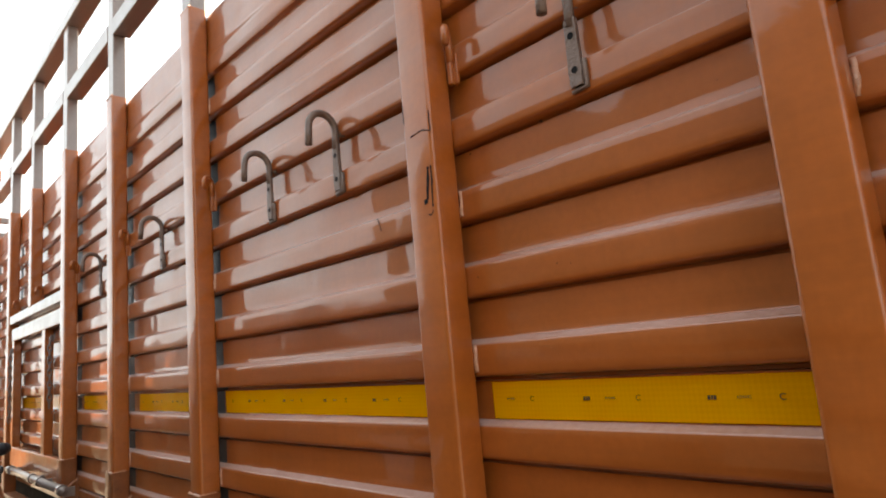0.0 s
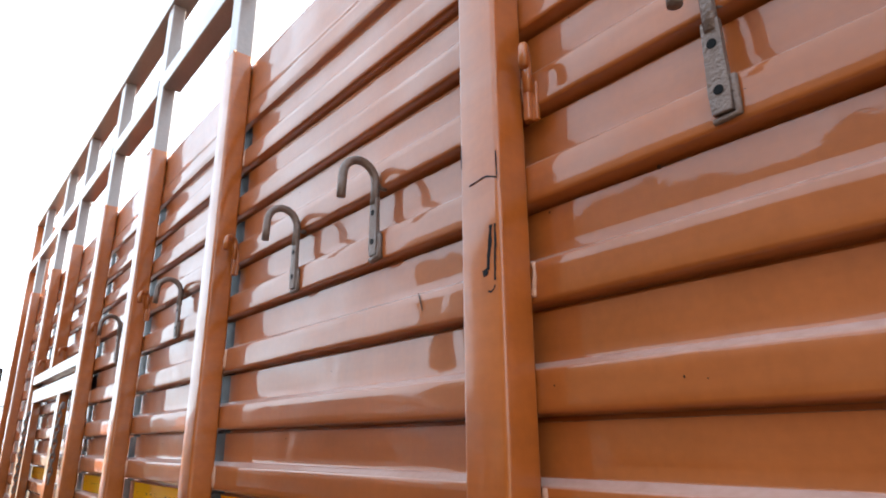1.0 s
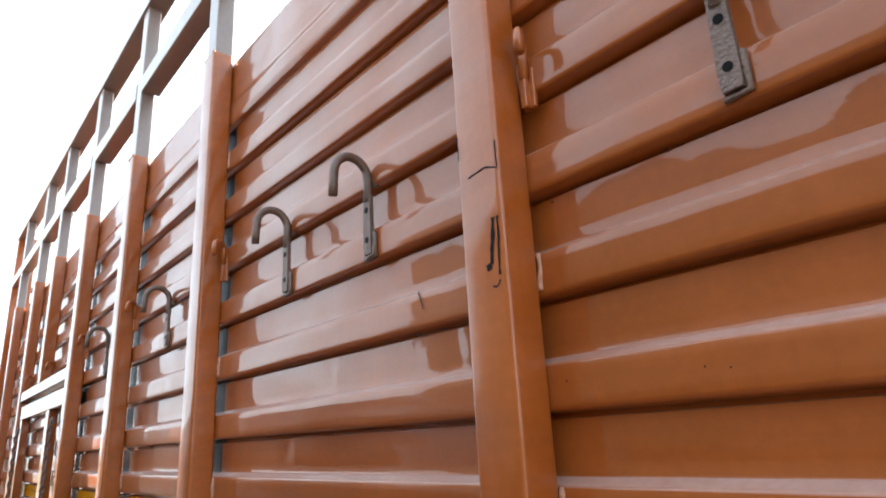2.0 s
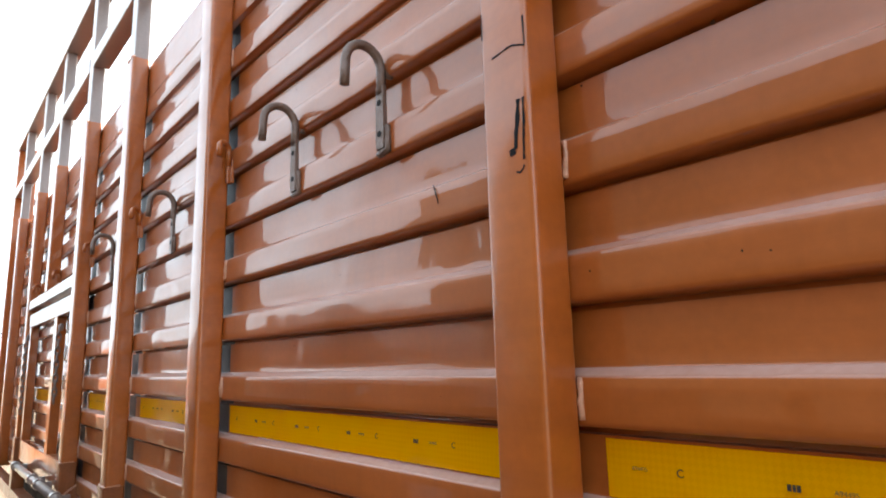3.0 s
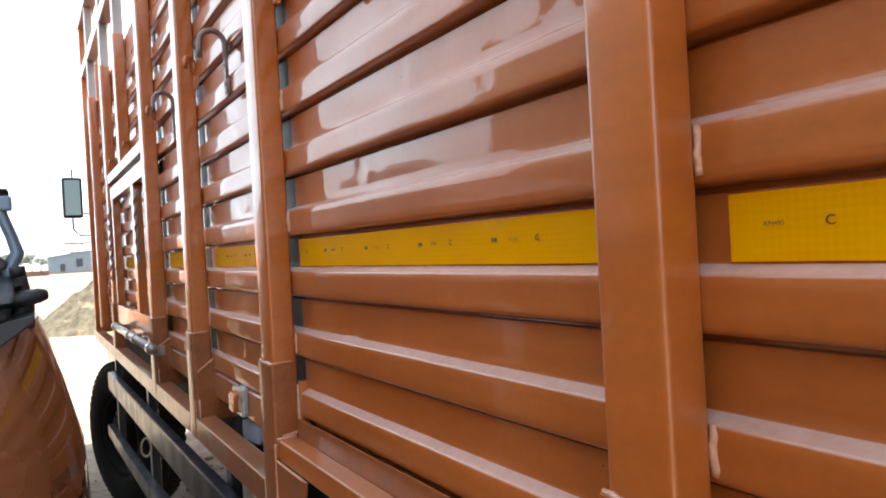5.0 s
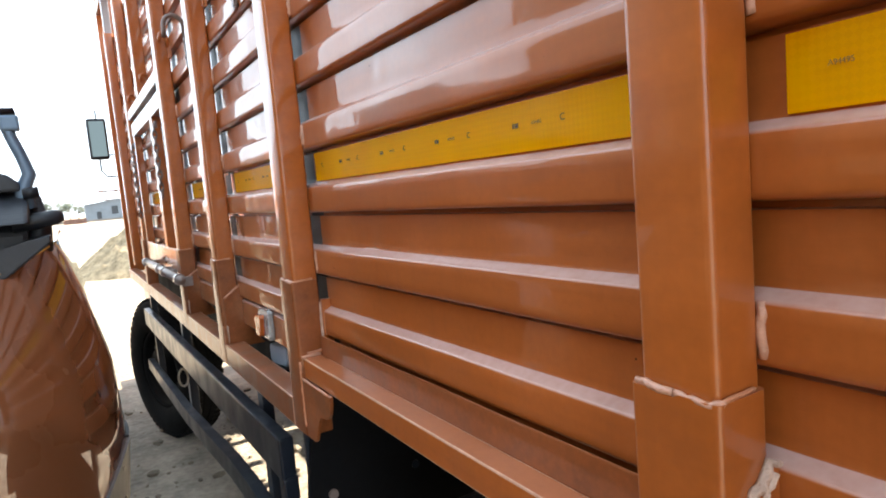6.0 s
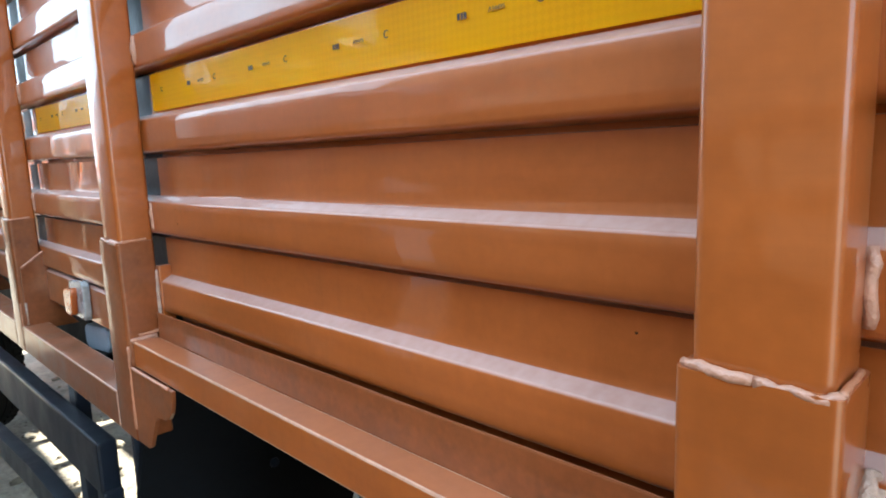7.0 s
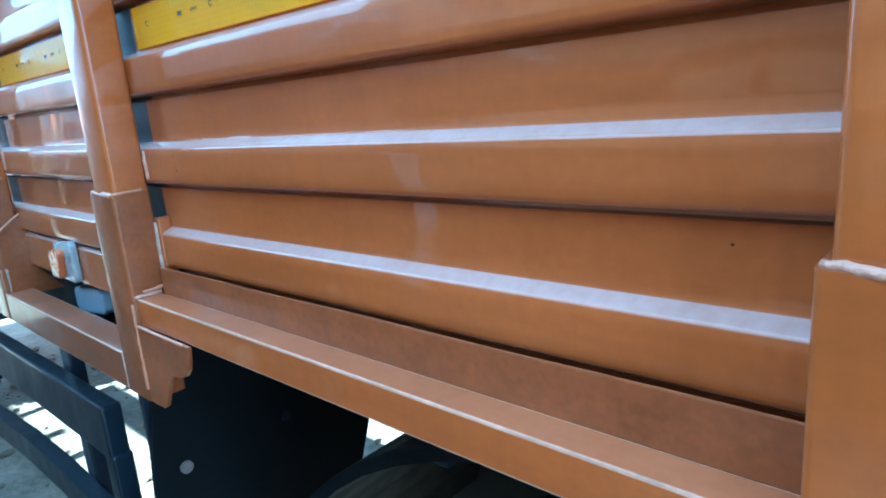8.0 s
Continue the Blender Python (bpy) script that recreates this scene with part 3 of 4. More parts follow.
TAPES = [(-0.40, 0.17, 0.669), (0.28, 0.749, 0.669), (0.85, 1.735, 0.984), (1.84, 2.44, 0.984), (2.60, 3.16, 0.984), (3.36, 3.62, 0.984), (3.80, 4.50, 0.984)]
for t_ in TAPES:
    tape(*t_)


# ---------------------------------------------------------------- rope hooks
def hook_shape(y):
    ob = part("rope_hook", prism([(y - 0.010, 2.168), (y + 0.010, 2.168), (y + 0.011, 2.19), (y + 0.0095, 2.270), (y - 0.0095, 2.270), (y - 0.011, 2.19)], "x", CREST - 0.010, CREST - 0.002, 0.0015), hook_steel, truck, "dark worn steel rope hook")
    arc = [(CREST - 0.006, y, 2.258), (CREST - 0.006, y, 2.285)]
    cx, r = CREST - 0.006 - 0.032, 0.032
    arc += [(cx + r * math.cos(a), y, 2.297 + r * 1.05 * math.sin(a)) for a in [math.pi * i / 14 for i in range(15)]]
    arc += [(cx - r - 0.001, y, 2.28), (cx - r - 0.002, y, 2.257)]
    part("hook_rod", tube(arc, 0.0075, 14), hook_steel, ob, smooth=True)
    for z in (2.192, 2.243):
        part("bolt_hole", tube([(CREST - 0.0107, y, z), (CREST - 0.0085, y, z)], 0.0052, 12), flap_and_shade_black, ob)
    part("weld_bead", weld_bead([(CREST - 0.003, y - 0.012, 2.205), (CREST - 0.003, y - 0.013, 2.165), (CREST - 0.003, y + 0.012, 2.163)], 0.008, int(y * 77)), hook_steel, ob)
    part("weld_bead", weld_bead([(CREST + 0.006, y - 0.006, 2.285), (CREST + 0.008, y - 0.008, 2.305)], 0.010, int(y * 55)), hook_steel, ob)
    return ob


for y in (0.510, 1.112, 1.404, 2.14, 2.84):
    hook_shape(y)


def pin_hook(y, z=2.35):
    """Small bent pin on a bracket beside a post."""
    ob = part("post_pin", box(CREST - 0.010, CREST + 0.004, y - 0.004, y + 0.006, z - 0.085, z - 0.02, 0.002), paint_frame, truck, "small painted pin and bracket")
    part("flange", box(CREST - 0.002, CREST + 0.004, y - 0.011, y + 0.009, z - 0.085, z - 0.03, 0.0015), paint_frame, ob)
    r, dx, dy = 0.019, -0.8, -0.6
    bx = CREST - 0.006
    pts = [(bx, y, z - 0.045), (bx, y, z - 0.012)] + [(bx + dx * r * (1 - math.cos(a)), y + dy * r * (1 - math.cos(a)), z - 0.008 + r * 0.8 * math.sin(a)) for a in [math.pi * i / 10 for i in range(11)]] + [(bx + 2 * dx * r, y + 2 * dy * r, z - 0.030)]
    part("bent_pin", tube(pts, 0.0065, 12), paint_frame, ob, smooth=True)
    return ob


for a, b in POSTS[1:6]:
    pin_hook(a - 0.012)
pin_hook(MID_POST[0] - 0.012, 2.33)
pin_hook(POSTS[6][0] - 0.012, 2.33)


# ---------------------------------------------------------------- small gate in the side
gate = part("side_gate", box(FRONT + 0.004, FRONT + 0.05, 3.30, 4.555, 2.195, 2.245, 0.004), grey_steel, truck, "steel side gate with a hinge rod")
part("gate_head", box(FRONT + 0.008, FRONT + 0.05, 3.30, 4.50, 2.095, 2.165, 0.004), grey_steel, gate)
for y0, y1 in ((4.44, 4.50), (3.64, 3.71), (3.30, 3.335)):
    part("gate_bar", box(FRONT + 0.01, FRONT + 0.048, y0, y1, 1.49, 2.096, 0.003), paint_frame, gate)
part("gate_foot", box(FRONT + 0.008, FRONT + 0.05, 3.30, 4.50, 1.40, 1.50, 0.004), paint_frame, gate)
part("hinge_rod", tube([(0.635, 3.02, 1.405), (0.635, 4.22, 1.405)], 0.017, 14), grey_steel, gate, smooth=True)
for y in (3.06, 3.45, 3.62, 4.15):
    part("rod_clamp", tube([(0.635, y - 0.014, 1.405), (0.635, y + 0.014, 1.405)], 0.0225, 14), grey_steel, gate)
    part("rod_lug", box(0.64, FRONT + 0.01, y - 0.006, y + 0.006, 1.375, 1.412, 0.002), grey_steel, gate)


def chain(y, z_top, links, x=FRONT - 0.012, seed=1):
    ob = part("chain", box(x + 0.002, x + 0.014, y - 0.008, y + 0.008, z_top, z_top + 0.03, 0.002), hook_steel, gate, "dark rusty chain")
    rnd = random.Random(seed)
    for i in range(links):
        z = z_top - 0.028 * i
        t_ = i % 2
        ang = [2 * math.pi * k / 12 for k in range(13)]
        dy = rnd.uniform(-0.004, 0.004)
        pts = [(x + (0.008 * math.cos(a) if t_ else 0), y + dy + (0 if t_ else 0.010 * math.cos(a)), z + 0.02 * math.sin(a)) for a in ang]
        part("chain_link", tube(pts, 0.0035, 6), hook_steel, ob)
    return ob


chain(4.40, 2.02, 14, seed=3)
chain(3.42, 2.02, 11, seed=5)


# ---------------------------------------------------------------- chassis, floor, far side, headboard
part("load_floor", box(0.80, 3.05, REAR, END[1], 1.26, 1.32), black_paint, truck)
for x in (1.45, 2.30):
    part("chassis_rail", box(x, x + 0.09, -2.2, 7.6, 0.88, 1.12, 0.006), black_paint, truck)
for y in (-0.9, -0.2, 0.5, 1.3, 2.0, 2.7, 3.4, 4.2, 5.0, 5.7):
    part("cross_member", box(0.86, 3.06, y, y + 0.07, 1.12, 1.26, 0.004), black_paint, truck)
# black sheet added behind the gap below the panels, standing in for shade
part("gap_shade_sheet", box(0.80, 0.84, 1.915, 5.84, 1.04, 1.262, 0.004), flap_and_shade_black, truck)
part("far_side_panel", box(3.06, 3.10, REAR, END[1], 1.30, 2.87), paint_frame, truck)
for a, b in POSTS:
    part("far_post", box(3.06, 3.13, a, b, 1.25, TOP), paint_frame, truck)
part("far_top_rail", box(3.06, 3.13, REAR, END[1], TOP, TOP + 0.045), grey_steel, truck)
part("far_middle_rail", box(3.07, 3.12, REAR, END[1], MID - 0.03, MID + 0.03), grey_steel, truck)
part("headboard", box(0.80, 3.06, END[0] + 0.01, END[1], 1.25, 2.80), paint_frame, truck)
for z in (2.98, 3.10):
    part("headboard_bar", box(0.80, 3.06, END[0] + 0.01, END[1] - 0.01, z, z + 0.045), grey_steel, truck)
part("tail_panel", box(0.80, 3.06, REAR, REAR + 0.04, 1.25, 2.87), paint_frame, truck)

# marker lamp and the grey box under the sheet
lamp = part("marker_lamp", prism([(2.145, 1.312), (2.143, 1.378), (2.152, 1.388), (2.238, 1.381), (2.247, 1.371), (2.247, 1.313), (2.239, 1.304), (2.152, 1.303)], "x", CREST - 0.012, CREST + 0.003, 0.004), lens_clear, truck, "amber side marker lamp in a clear housing")
part("lens", prism([(2.196, 1.312), (2.182, 1.362), (2.188, 1.371), (2.238, 1.366), (2.246, 1.357), (2.244, 1.314), (2.236, 1.309), (2.203, 1.309)], "x", CREST - 0.024, CREST - 0.011, 0.004), amber, lamp)
jb = part("junction_box", prism([(2.105, 1.280), (2.105, 1.245), (2.12, 1.232), (2.250, 1.218), (2.268, 1.230), (2.268, 1.264), (2.256, 1.274), (2.12, 1.287)], "x", 0.742, 0.792, 0.006), box_grey, truck, "grey-blue plastic junction box under the floor edge")
part("bracket", box(0.745, 0.80, 2.20, 2.262, 1.17, 1.204, 0.003), black_paint, jb)
part("cable", tube([(0.77, 2.13, 1.235), (0.79, 2.06, 1.22), (0.797, 1.96, 1.20), (0.797, 1.93, 1.14)], 0.006, 8), black_plastic, jb, smooth=True)

# mud flap
flap = part("mud_flap", prism([(0.735, 1.22), (1.20, 1.22), (1.20, 0.86), (1.10, 0.60), (0.66, 0.60), (0.70, 1.02)], "y", 1.88, 1.895, 0.002), flap_and_shade_black, truck, "black rubber mud flap with bolts")
for x, z in ((0.753, 0.97),):
    part("bolt", tube([(x, 1.874, z), (x, 1.882, z)], 0.012, 14), grey_steel, flap)
part("bolt", tube([(0.977, 1.876, 0.975), (0.977, 1.882, 0.975)], 0.011, 14), black_paint, flap)
part("flap_stay", box(0.705, 0.722, 1.90, 1.912, 0.60, 1.20), black_paint, truck)

# side guard
def rail(y0, z0, y1, z1, height):
    return prism([(y0, z0 - height), (y1, z1 - height), (y1, z1), (y0, z0)], "x", 0.686, 0.726, 0.006)


def bent_rail(tops, height):
    low = [(y, z - height) for y, z in tops]
    return prism(low + tops[::-1], "x", 0.686, 0.726, 0.006)


guard = part("side_guard", rail(2.07, 1.062, 5.30, 1.0, 0.115), black_paint, truck, "black painted two-rail side guard")
part("lower_rail", bent_rail([(2.07, 0.752), (2.25, 0.768), (2.5, 0.778), (2.8, 0.768), (3.2, 0.728), (3.8, 0.675), (4.6, 0.635), (5.50, 0.60)], 0.075), black_paint, guard)
for y in (3.86, 5.20):
    part("guard_upright", box(0.728, 0.768, y, y + 0.06, 0.50, 1.20, 0.005), black_paint, guard)
part("guard_upright", box(0.728, 0.760, 2.36, 2.42, 0.50, 1.20, 0.005), black_paint, guard)
part("guard_end", box(0.687, 0.727, 2.063, 2.11, 0.50, 0.955, 0.005), black_paint, guard)


rope_tan = material("pale_rope", (0.30, 0.26, 0.21), 0.9, vary=0.2, scale=60, fine=300)
part("rope_loop", tube([(0.702 + 0.022 * math.cos(a), 3.852 + 0.004 * math.sin(2 * a), 0.825 + 0.045 * math.sin(a)) for a in [2 * math.pi * i / 20 for i in range(21)]], 0.005, 8), rope_tan, guard, "pale rope tied round the guard", smooth=True)


def wheel(cx, cy, radius, width, steer, name="wheel"):
    """Tyre with tread blocks, rim, hub and nuts. cx: the outer sidewall."""
    m = Matrix.Translation((cx, cy, radius - 0.012)) @ Matrix.Rotation(radians(steer), 4, "Z")
    R, w = radius, width
    prof = [(0.02, R * 0.56), (0.004, R * 0.60), (-0.004, R * 0.70), (-0.002, R * 0.82), (0.010, R * 0.92), (0.03, R * 0.975), (0.05, R * 0.99), (w / 2, R), (w - 0.05, R * 0.99), (w - 0.03, R * 0.975), (w - 0.01, R * 0.92), (w, R * 0.8), (w - 0.01, R * 0.6), (w - 0.03, R * 0.56)]
    tyre = part(name, add_lathe(bmesh.new(), prof, 72, m), rubber, truck, "black truck tyre on a steel rim", smooth=True)
    bm = bmesh.new()
    for i in range(60):
        a = 2 * math.pi * i / 60
        rot = m @ Matrix.Rotation(a, 4, "X")
        add_box(bm, 0.028, w * 0.30, -0.016, 0.016, R * 0.975, R * 1.012, 0, rot)
        add_box(bm, w * 0.70, w - 0.028, -0.016, 0.016, R * 0.975, R * 1.012, 0, rot)
    for f in (0.40, 0.60):
        add_lathe(bm, [(w * (f - 0.055), R * 0.985), (w * (f - 0.05), R * 1.01), (w * (f + 0.05), R * 1.01), (w * (f + 0.055), R * 0.985)], 72, m)
    part("tread", bm, rubber, tyre)
    rim = part("rim", add_lathe(bmesh.new(), [(0.03, R * 0.56), (0.02, R * 0.54), (0.04, R * 0.50), (0.10, R * 0.47), (0.09, R * 0.30), (0.03, R * 0.28), (0.03, 0.002)], 48, m), rubber, tyre, smooth=True)
    for i in range(8):
        a = 2 * math.pi * i / 8
        c = [m @ Vector((x, R * 0.36 * math.cos(a), R * 0.36 * math.sin(a))) for x in (0.10, 0.065)]
        part("wheel_nut", tube(c, 0.014, 6), black_paint, tyre)
    return tyre


wheel(0.735, 5.50, 0.52, 0.27, 17)
wheel(0.80, 0.98, 0.52, 0.27, 0)
wheel(1.12, 0.98, 0.52, 0.27, 0)
wheel(2.45, 5.50, 0.52, 0.27, 17)
wheel(2.75, 0.98, 0.52, 0.27, 0)
part("axle", tube([(0.9, 5.5, 0.52), (2.7, 5.5, 0.52)], 0.06, 14), black_paint, truck)
part("axle", tube([(0.9, 0.98, 0.52), (2.9, 0.98, 0.52)], 0.08, 14), black_paint, truck)
for z in (0.62, 0.95):
    part("far_guard_rail", box(3.05, 3.09, 1.9, 5.0, z, z + 0.11, 0.005), black_paint, truck)
arc = [(0.98 + r * math.cos(a), 0.45 + r * math.sin(a)) for r, span in ((0.80, range(26)), (0.78, range(25, -1, -1))) for a in [math.radians(14 + 6.1 * i) for i in span]]
mudguard = part("mudguard", prism(arc, "x", 0.80, 1.45), flap_and_shade_black, truck)
# black sheet added behind the rear tyre, where only deep shade shows
part("shade_plate", prism([(0.98 + 0.78 * math.cos(a), 0.45 + 0.78 * math.sin(a)) for a in [math.radians(40 + 6.1 * i) for i in range(21)]] + [(0.20, 0.20), (2.24, 0.20), (2.24, 0.42), (1.99, 0.66)], "x", 1.42, 1.43), flap_and_shade_black, mudguard)

# cab ahead of the load body, with its mirror
part("cab", box(0.86, 3.0, 6.02, 7.25, 0.75, 3.0, 0.10), paint_frame, truck, "brown driver's cab")
mir = part("side_mirror", box(0.548, 0.70, 6.66, 6.72, 2.14, 2.49, 0.022), black_plastic, truck, "tall rectangular side mirror")
part("mirror_glass", prism([(0.566, 6.6566), (0.682, 6.650), (0.682, 6.664), (0.566, 6.664)], "z", 2.165, 2.465, 0.001), mirror_silver, mir)
part("mirror_arm", tube([(0.62, 6.70, 2.14), (0.62, 6.70, 2.05), (0.66, 6.70, 1.995), (0.86, 6.70, 1.985)], 0.008, 8), black_plastic, mir, smooth=True)
part("mirror_arm", tube([(0.69, 6.70, 2.18), (0.86, 6.70, 2.18)], 0.007, 8), black_plastic, mir, smooth=True)
part("mirror_pin", tube([(0.63, 6.69, 2.48), (0.63, 6.69, 2.56)], 0.007, 8), black_plastic, mir, smooth=True)


# ---------------------------------------------------------------- the other truck, facing the camera
other = thing("parked_truck", "second truck with a glossy brown cab parked close alongside", "truck", (-0.75, 3.4, 0))


# the cab's height, side and front: it draws in again below the waist
CAB_LEVELS = [(0.55, 0.258, 1.80), (0.80, 0.290, 1.77), (0.93, 0.310, 1.757), (1.05, 0.329, 1.745), (1.20, 0.346, 1.735), (1.37, 0.338, 1.74), (1.50, 0.308, 1.76), (1.60, 0.278, 1.79), (1.63, 0.266, 1.80)]


def cab_shell():
    bm = bmesh.new()
    rings = []
    for z, xr, yf in CAB_LEVELS:
        r = 0.26
        row = [(xr, 3.6), (xr, yf + r + 0.4)]
        row += [(xr - r + r * math.cos(a), yf + r - r * math.sin(a)) for a in [math.pi / 2 * i / 12 for i in range(13)]]
        row += [(xr - r - 0.3, yf - 0.03), (-0.75, yf - 0.06), (-1.5, yf - 0.03)]
        row += [(-1.85 + 0.1, yf + 0.05), (-1.85, yf + r), (-1.85, 3.6)]
        dip = max(0.0, z - 1.37) / 0.26
        rings.append([bm.verts.new((x, y, z - 0.11 * dip * min(1.0, max(0.0, (xr - x) / 0.26)) ** 0.85 * (1.0 if y < 2.1 else 0.0))) for x, y in row])
    for a, b in zip(rings, rings[1:]):
        for i in range(len(a) - 1):
            bm.faces.new((a[i], a[i + 1], b[i + 1], b[i]))
    return bm


soften(part("cab_body", cab_shell(), cab_brown, other, "glossy metallic brown cab front"), 60)
cowl = part("cowl", prism([(1.95, 1.52), (1.95, 1.66), (2.02, 1.70), (3.4, 1.70), (3.4, 1.52)], "x", -1.75, 0.225, 0.01), cowl_grey, other, "black plastic cowl below the windscreen")
part("cowl_lip", prism([(-1.7, 1.50), (0.08, 1.53), (0.19, 1.58), (0.262, 1.634), (0.262, 1.648), (0.22, 1.640), (0.10, 1.60), (-1.7, 1.56)], "y", 1.86, 1.985, 0.004), cowl_grey, cowl)
part("cowl_shelf", prism([(1.85, 1.672), (1.87, 1.690), (1.99, 1.735), (2.10, 1.735), (2.10, 1.672)], "x", -1.7, 0.232, 0.008), cowl_grey, cowl)
rim_pts = [(0.266 - 0.26 + 0.262 * math.cos(a), 1.80 + 0.26 - 0.262 * math.sin(a), 1.632 - 0.11 * max(0.0, min(1.0, (1 - math.cos(a)))) ** 0.85) for a in [radians(6 * i) for i in range(16)]]
part("rim_seal", tube(rim_pts, 0.003, 6), chrome, other, "thin bright edge along the bonnet")
part("cowl_post", tube([(0.235, 1.99, 1.62), (0.245, 1.99, 1.66), (0.236, 1.99, 1.72)], [0.028, 0.02, 0.018], 10), cowl_grey, cowl, smooth=True)
part("wiper_cap", prism([(-0.2, 1.735), (0.222, 1.735), (0.222, 1.752), (0.205, 1.768), (0.15, 1.788), (-0.2, 1.80)], "y", 1.95, 2.06, 0.006), cowl_grey, cowl)
# unseen blocks added behind the cab; they darken what the truck's panels reflect
part("reflected_bed_block", box(-1.8, 0.12, 3.75, 8.6, 0.95, 1.55, 0.02), paint_frame, other, "brown block added unseen behind the cab to darken reflections")
part("reflected_body_block", box(-1.75, -0.46, 3.80, 9.2, 1.55, 2.10, 0.02), paint_frame, other)
part("windscreen", prism([(2.25, 1.72), (2.265, 1.72), (2.60, 2.02), (2.585, 2.02)], "x", -1.55, -0.18), windscreen_glass, other)
part("cab_upper", prism([(2.8, 1.70), (2.72, 2.02), (3.6, 2.02), (3.6, 1.70)], "x", -1.55, -0.22, 0.03), cab_brown, other)
part("cab_roof", prism([(2.58, 2.02), (2.60, 2.07), (2.8, 2.12), (3.6, 2.12), (3.6, 2.02)], "x", -1.55, -0.22, 0.03), cab_brown, other)
part("grab_handle", tube([(0.20, 1.95, 1.672), (0.235, 1.95, 1.675), (0.272, 1.95, 1.680), (0.284, 1.955, 1.681)], [0.016, 0.016, 0.0155, 0.011], 14), cowl_grey, other, smooth=True)
arm = part("mirror_bracket", tube([(0.232, 1.97, 1.70), (0.224, 1.97, 1.735), (0.240, 1.97, 1.768), (0.232, 1.97, 1.80), (0.219, 1.97, 1.84), (0.212, 1.97, 1.868)], [0.015, 0.015, 0.013, 0.011, 0.011, 0.012], 12), blue_grey, other, "blue-grey mirror bracket", smooth=True)
part("knob", tube([(0.225, 1.945, 1.729), (0.252, 1.945, 1.731)], 0.011, 12), black_plastic, arm, smooth=True)
part("bracket_head", box(0.205, 0.236, 1.955, 1.985, 1.852, 1.882, 0.005), blue_grey, arm)
part("bracket_clamp", box(0.15, 0.232, 1.96, 1.98, 1.880, 1.892, 0.003), black_plastic, arm)
part("bracket_rod", tube([(0.23, 1.965, 1.89), (0.19, 1.96, 1.888), (0.05, 1.93, 1.865)], 0.007, 8), black_plastic, arm, smooth=True)
def corner_patch(a0, a1, z0, z1, z2, out, thick, steps=8):
    """A strip that follows the cab's corner, from angle a0 to a1, its top falling from z1 to z2."""
    bm = bmesh.new()
    zs, sides, fronts = zip(*CAB_LEVELS)
    cols = []
    for i in range(13):
        f = i / 12
        a, top = radians(a0 + (a1 - a0) * f), z1 + (z2 - z1) * f ** 1.8
        col = []
        for j in range(steps + 1):
            z = z0 + (top - z0) * j / steps
            xr, yf = float(np.interp(z, zs, sides)), float(np.interp(z, zs, fronts))
            for d in (out, out - thick):
                rr = 0.26 + d
                col.append(bm.verts.new((xr - 0.26 + rr * math.cos(a), yf + 0.26 - rr * math.sin(a), z)))
        cols.append(col)
    loop = list(range(0, 2 * steps + 2, 2)) + list(range(2 * steps + 1, 0, -2))
    for p, q in zip(cols, cols[1:]):
        for u, v in zip(loop, loop[1:] + loop[:1]):
            bm.faces.new((p[u], q[u], q[v], p[v]))
    bm.faces.new([cols[0][k] for k in loop])
    bm.faces.new([cols[-1][k] for k in reversed(loop)])
    return bm


head = part("headlamp", corner_patch(9, 64, 0.60, 1.205, 0.93, 0.006, 0.03), lamp_frame, other, "grey framed headlamp round the cab corner", smooth=False)
part("side_trim", corner_patch(-8, 9, 0.55, 1.22, 1.21, 0.005, 0.03), black_plastic, head, "black plastic trim")
part("chrome_strip", corner_patch(46, 50, 0.62, 1.02, 1.00, 0.012, 0.03), chrome, head)
for k in range(3):
    part("amber_lens", corner_patch(28, 33, 0.66 + 0.125 * k, 0.77 + 0.125 * k, 0.765 + 0.125 * k, 0.011, 0.01), amber, head, "amber indicator segment")
    part("lens", corner_patch(34, 40, 0.66 + 0.125 * k, 0.77 + 0.125 * k, 0.765 + 0.125 * k, 0.011, 0.01), lens_clear, head)
part("bumper", box(-1.85, 0.22, 1.74, 1.95, 0.42, 0.70, 0.03), black_plastic, other)
for x in (0.02, -1.75):
    bm = add_lathe(bmesh.new(), [(0, 0.25), (0, 0.45), (0.03, 0.50), (0.22, 0.50), (0.25, 0.45), (0.25, 0.25)], 40, Matrix.Translation((x, 2.75, 0.49)))
    part("wheel", bm, rubber, other, smooth=True)


# ---------------------------------------------------------------- far yard
wall_mat = material("grey_cement_wall", (0.16, 0.15, 0.14), 0.9, vary=0.2, scale=0.6, fine=5)
tin = material("grey_tin_sheet", (0.15, 0.18, 0.21), 0.6, 0.1, vary=0.15, scale=0.8, fine=6)
tin_dark = material("dark_window_opening", (0.025, 0.032, 0.04), 0.6)
red_roof = material("faded_red_sheet", (0.13, 0.055, 0.045), 0.7, vary=0.2, scale=0.8, fine=6)
# leaf colour lightened to stand for the haze of distance
leaf = material("haze_paled_leaves", (0.13, 0.15, 0.12), 0.8, vary=0.4, scale=1.5, fine=9)
bark = material("bark", (0.09, 0.07, 0.05), 0.9)
brick_red = material("dusty_red_bricks", (0.13, 0.065, 0.05), 0.9, vary=0.25, scale=3, fine=14)

bw = mesh_object("boundary_wall", box(-90, 120, 168, 168.3, 0, 0.5, 0.02), wall_mat)
tagged(bw, "low grey boundary wall across the far yard", "wall", kind="structure")

shed = thing("shed", "grey-blue tin shed with a sloping roof across the yard", "shed", (12, 190, 0))
part("wall", prism([(5.5, 0), (24, 0), (24, 6.6), (5.5, 4.15)], "y", 190, 200, 0.02), tin, shed)
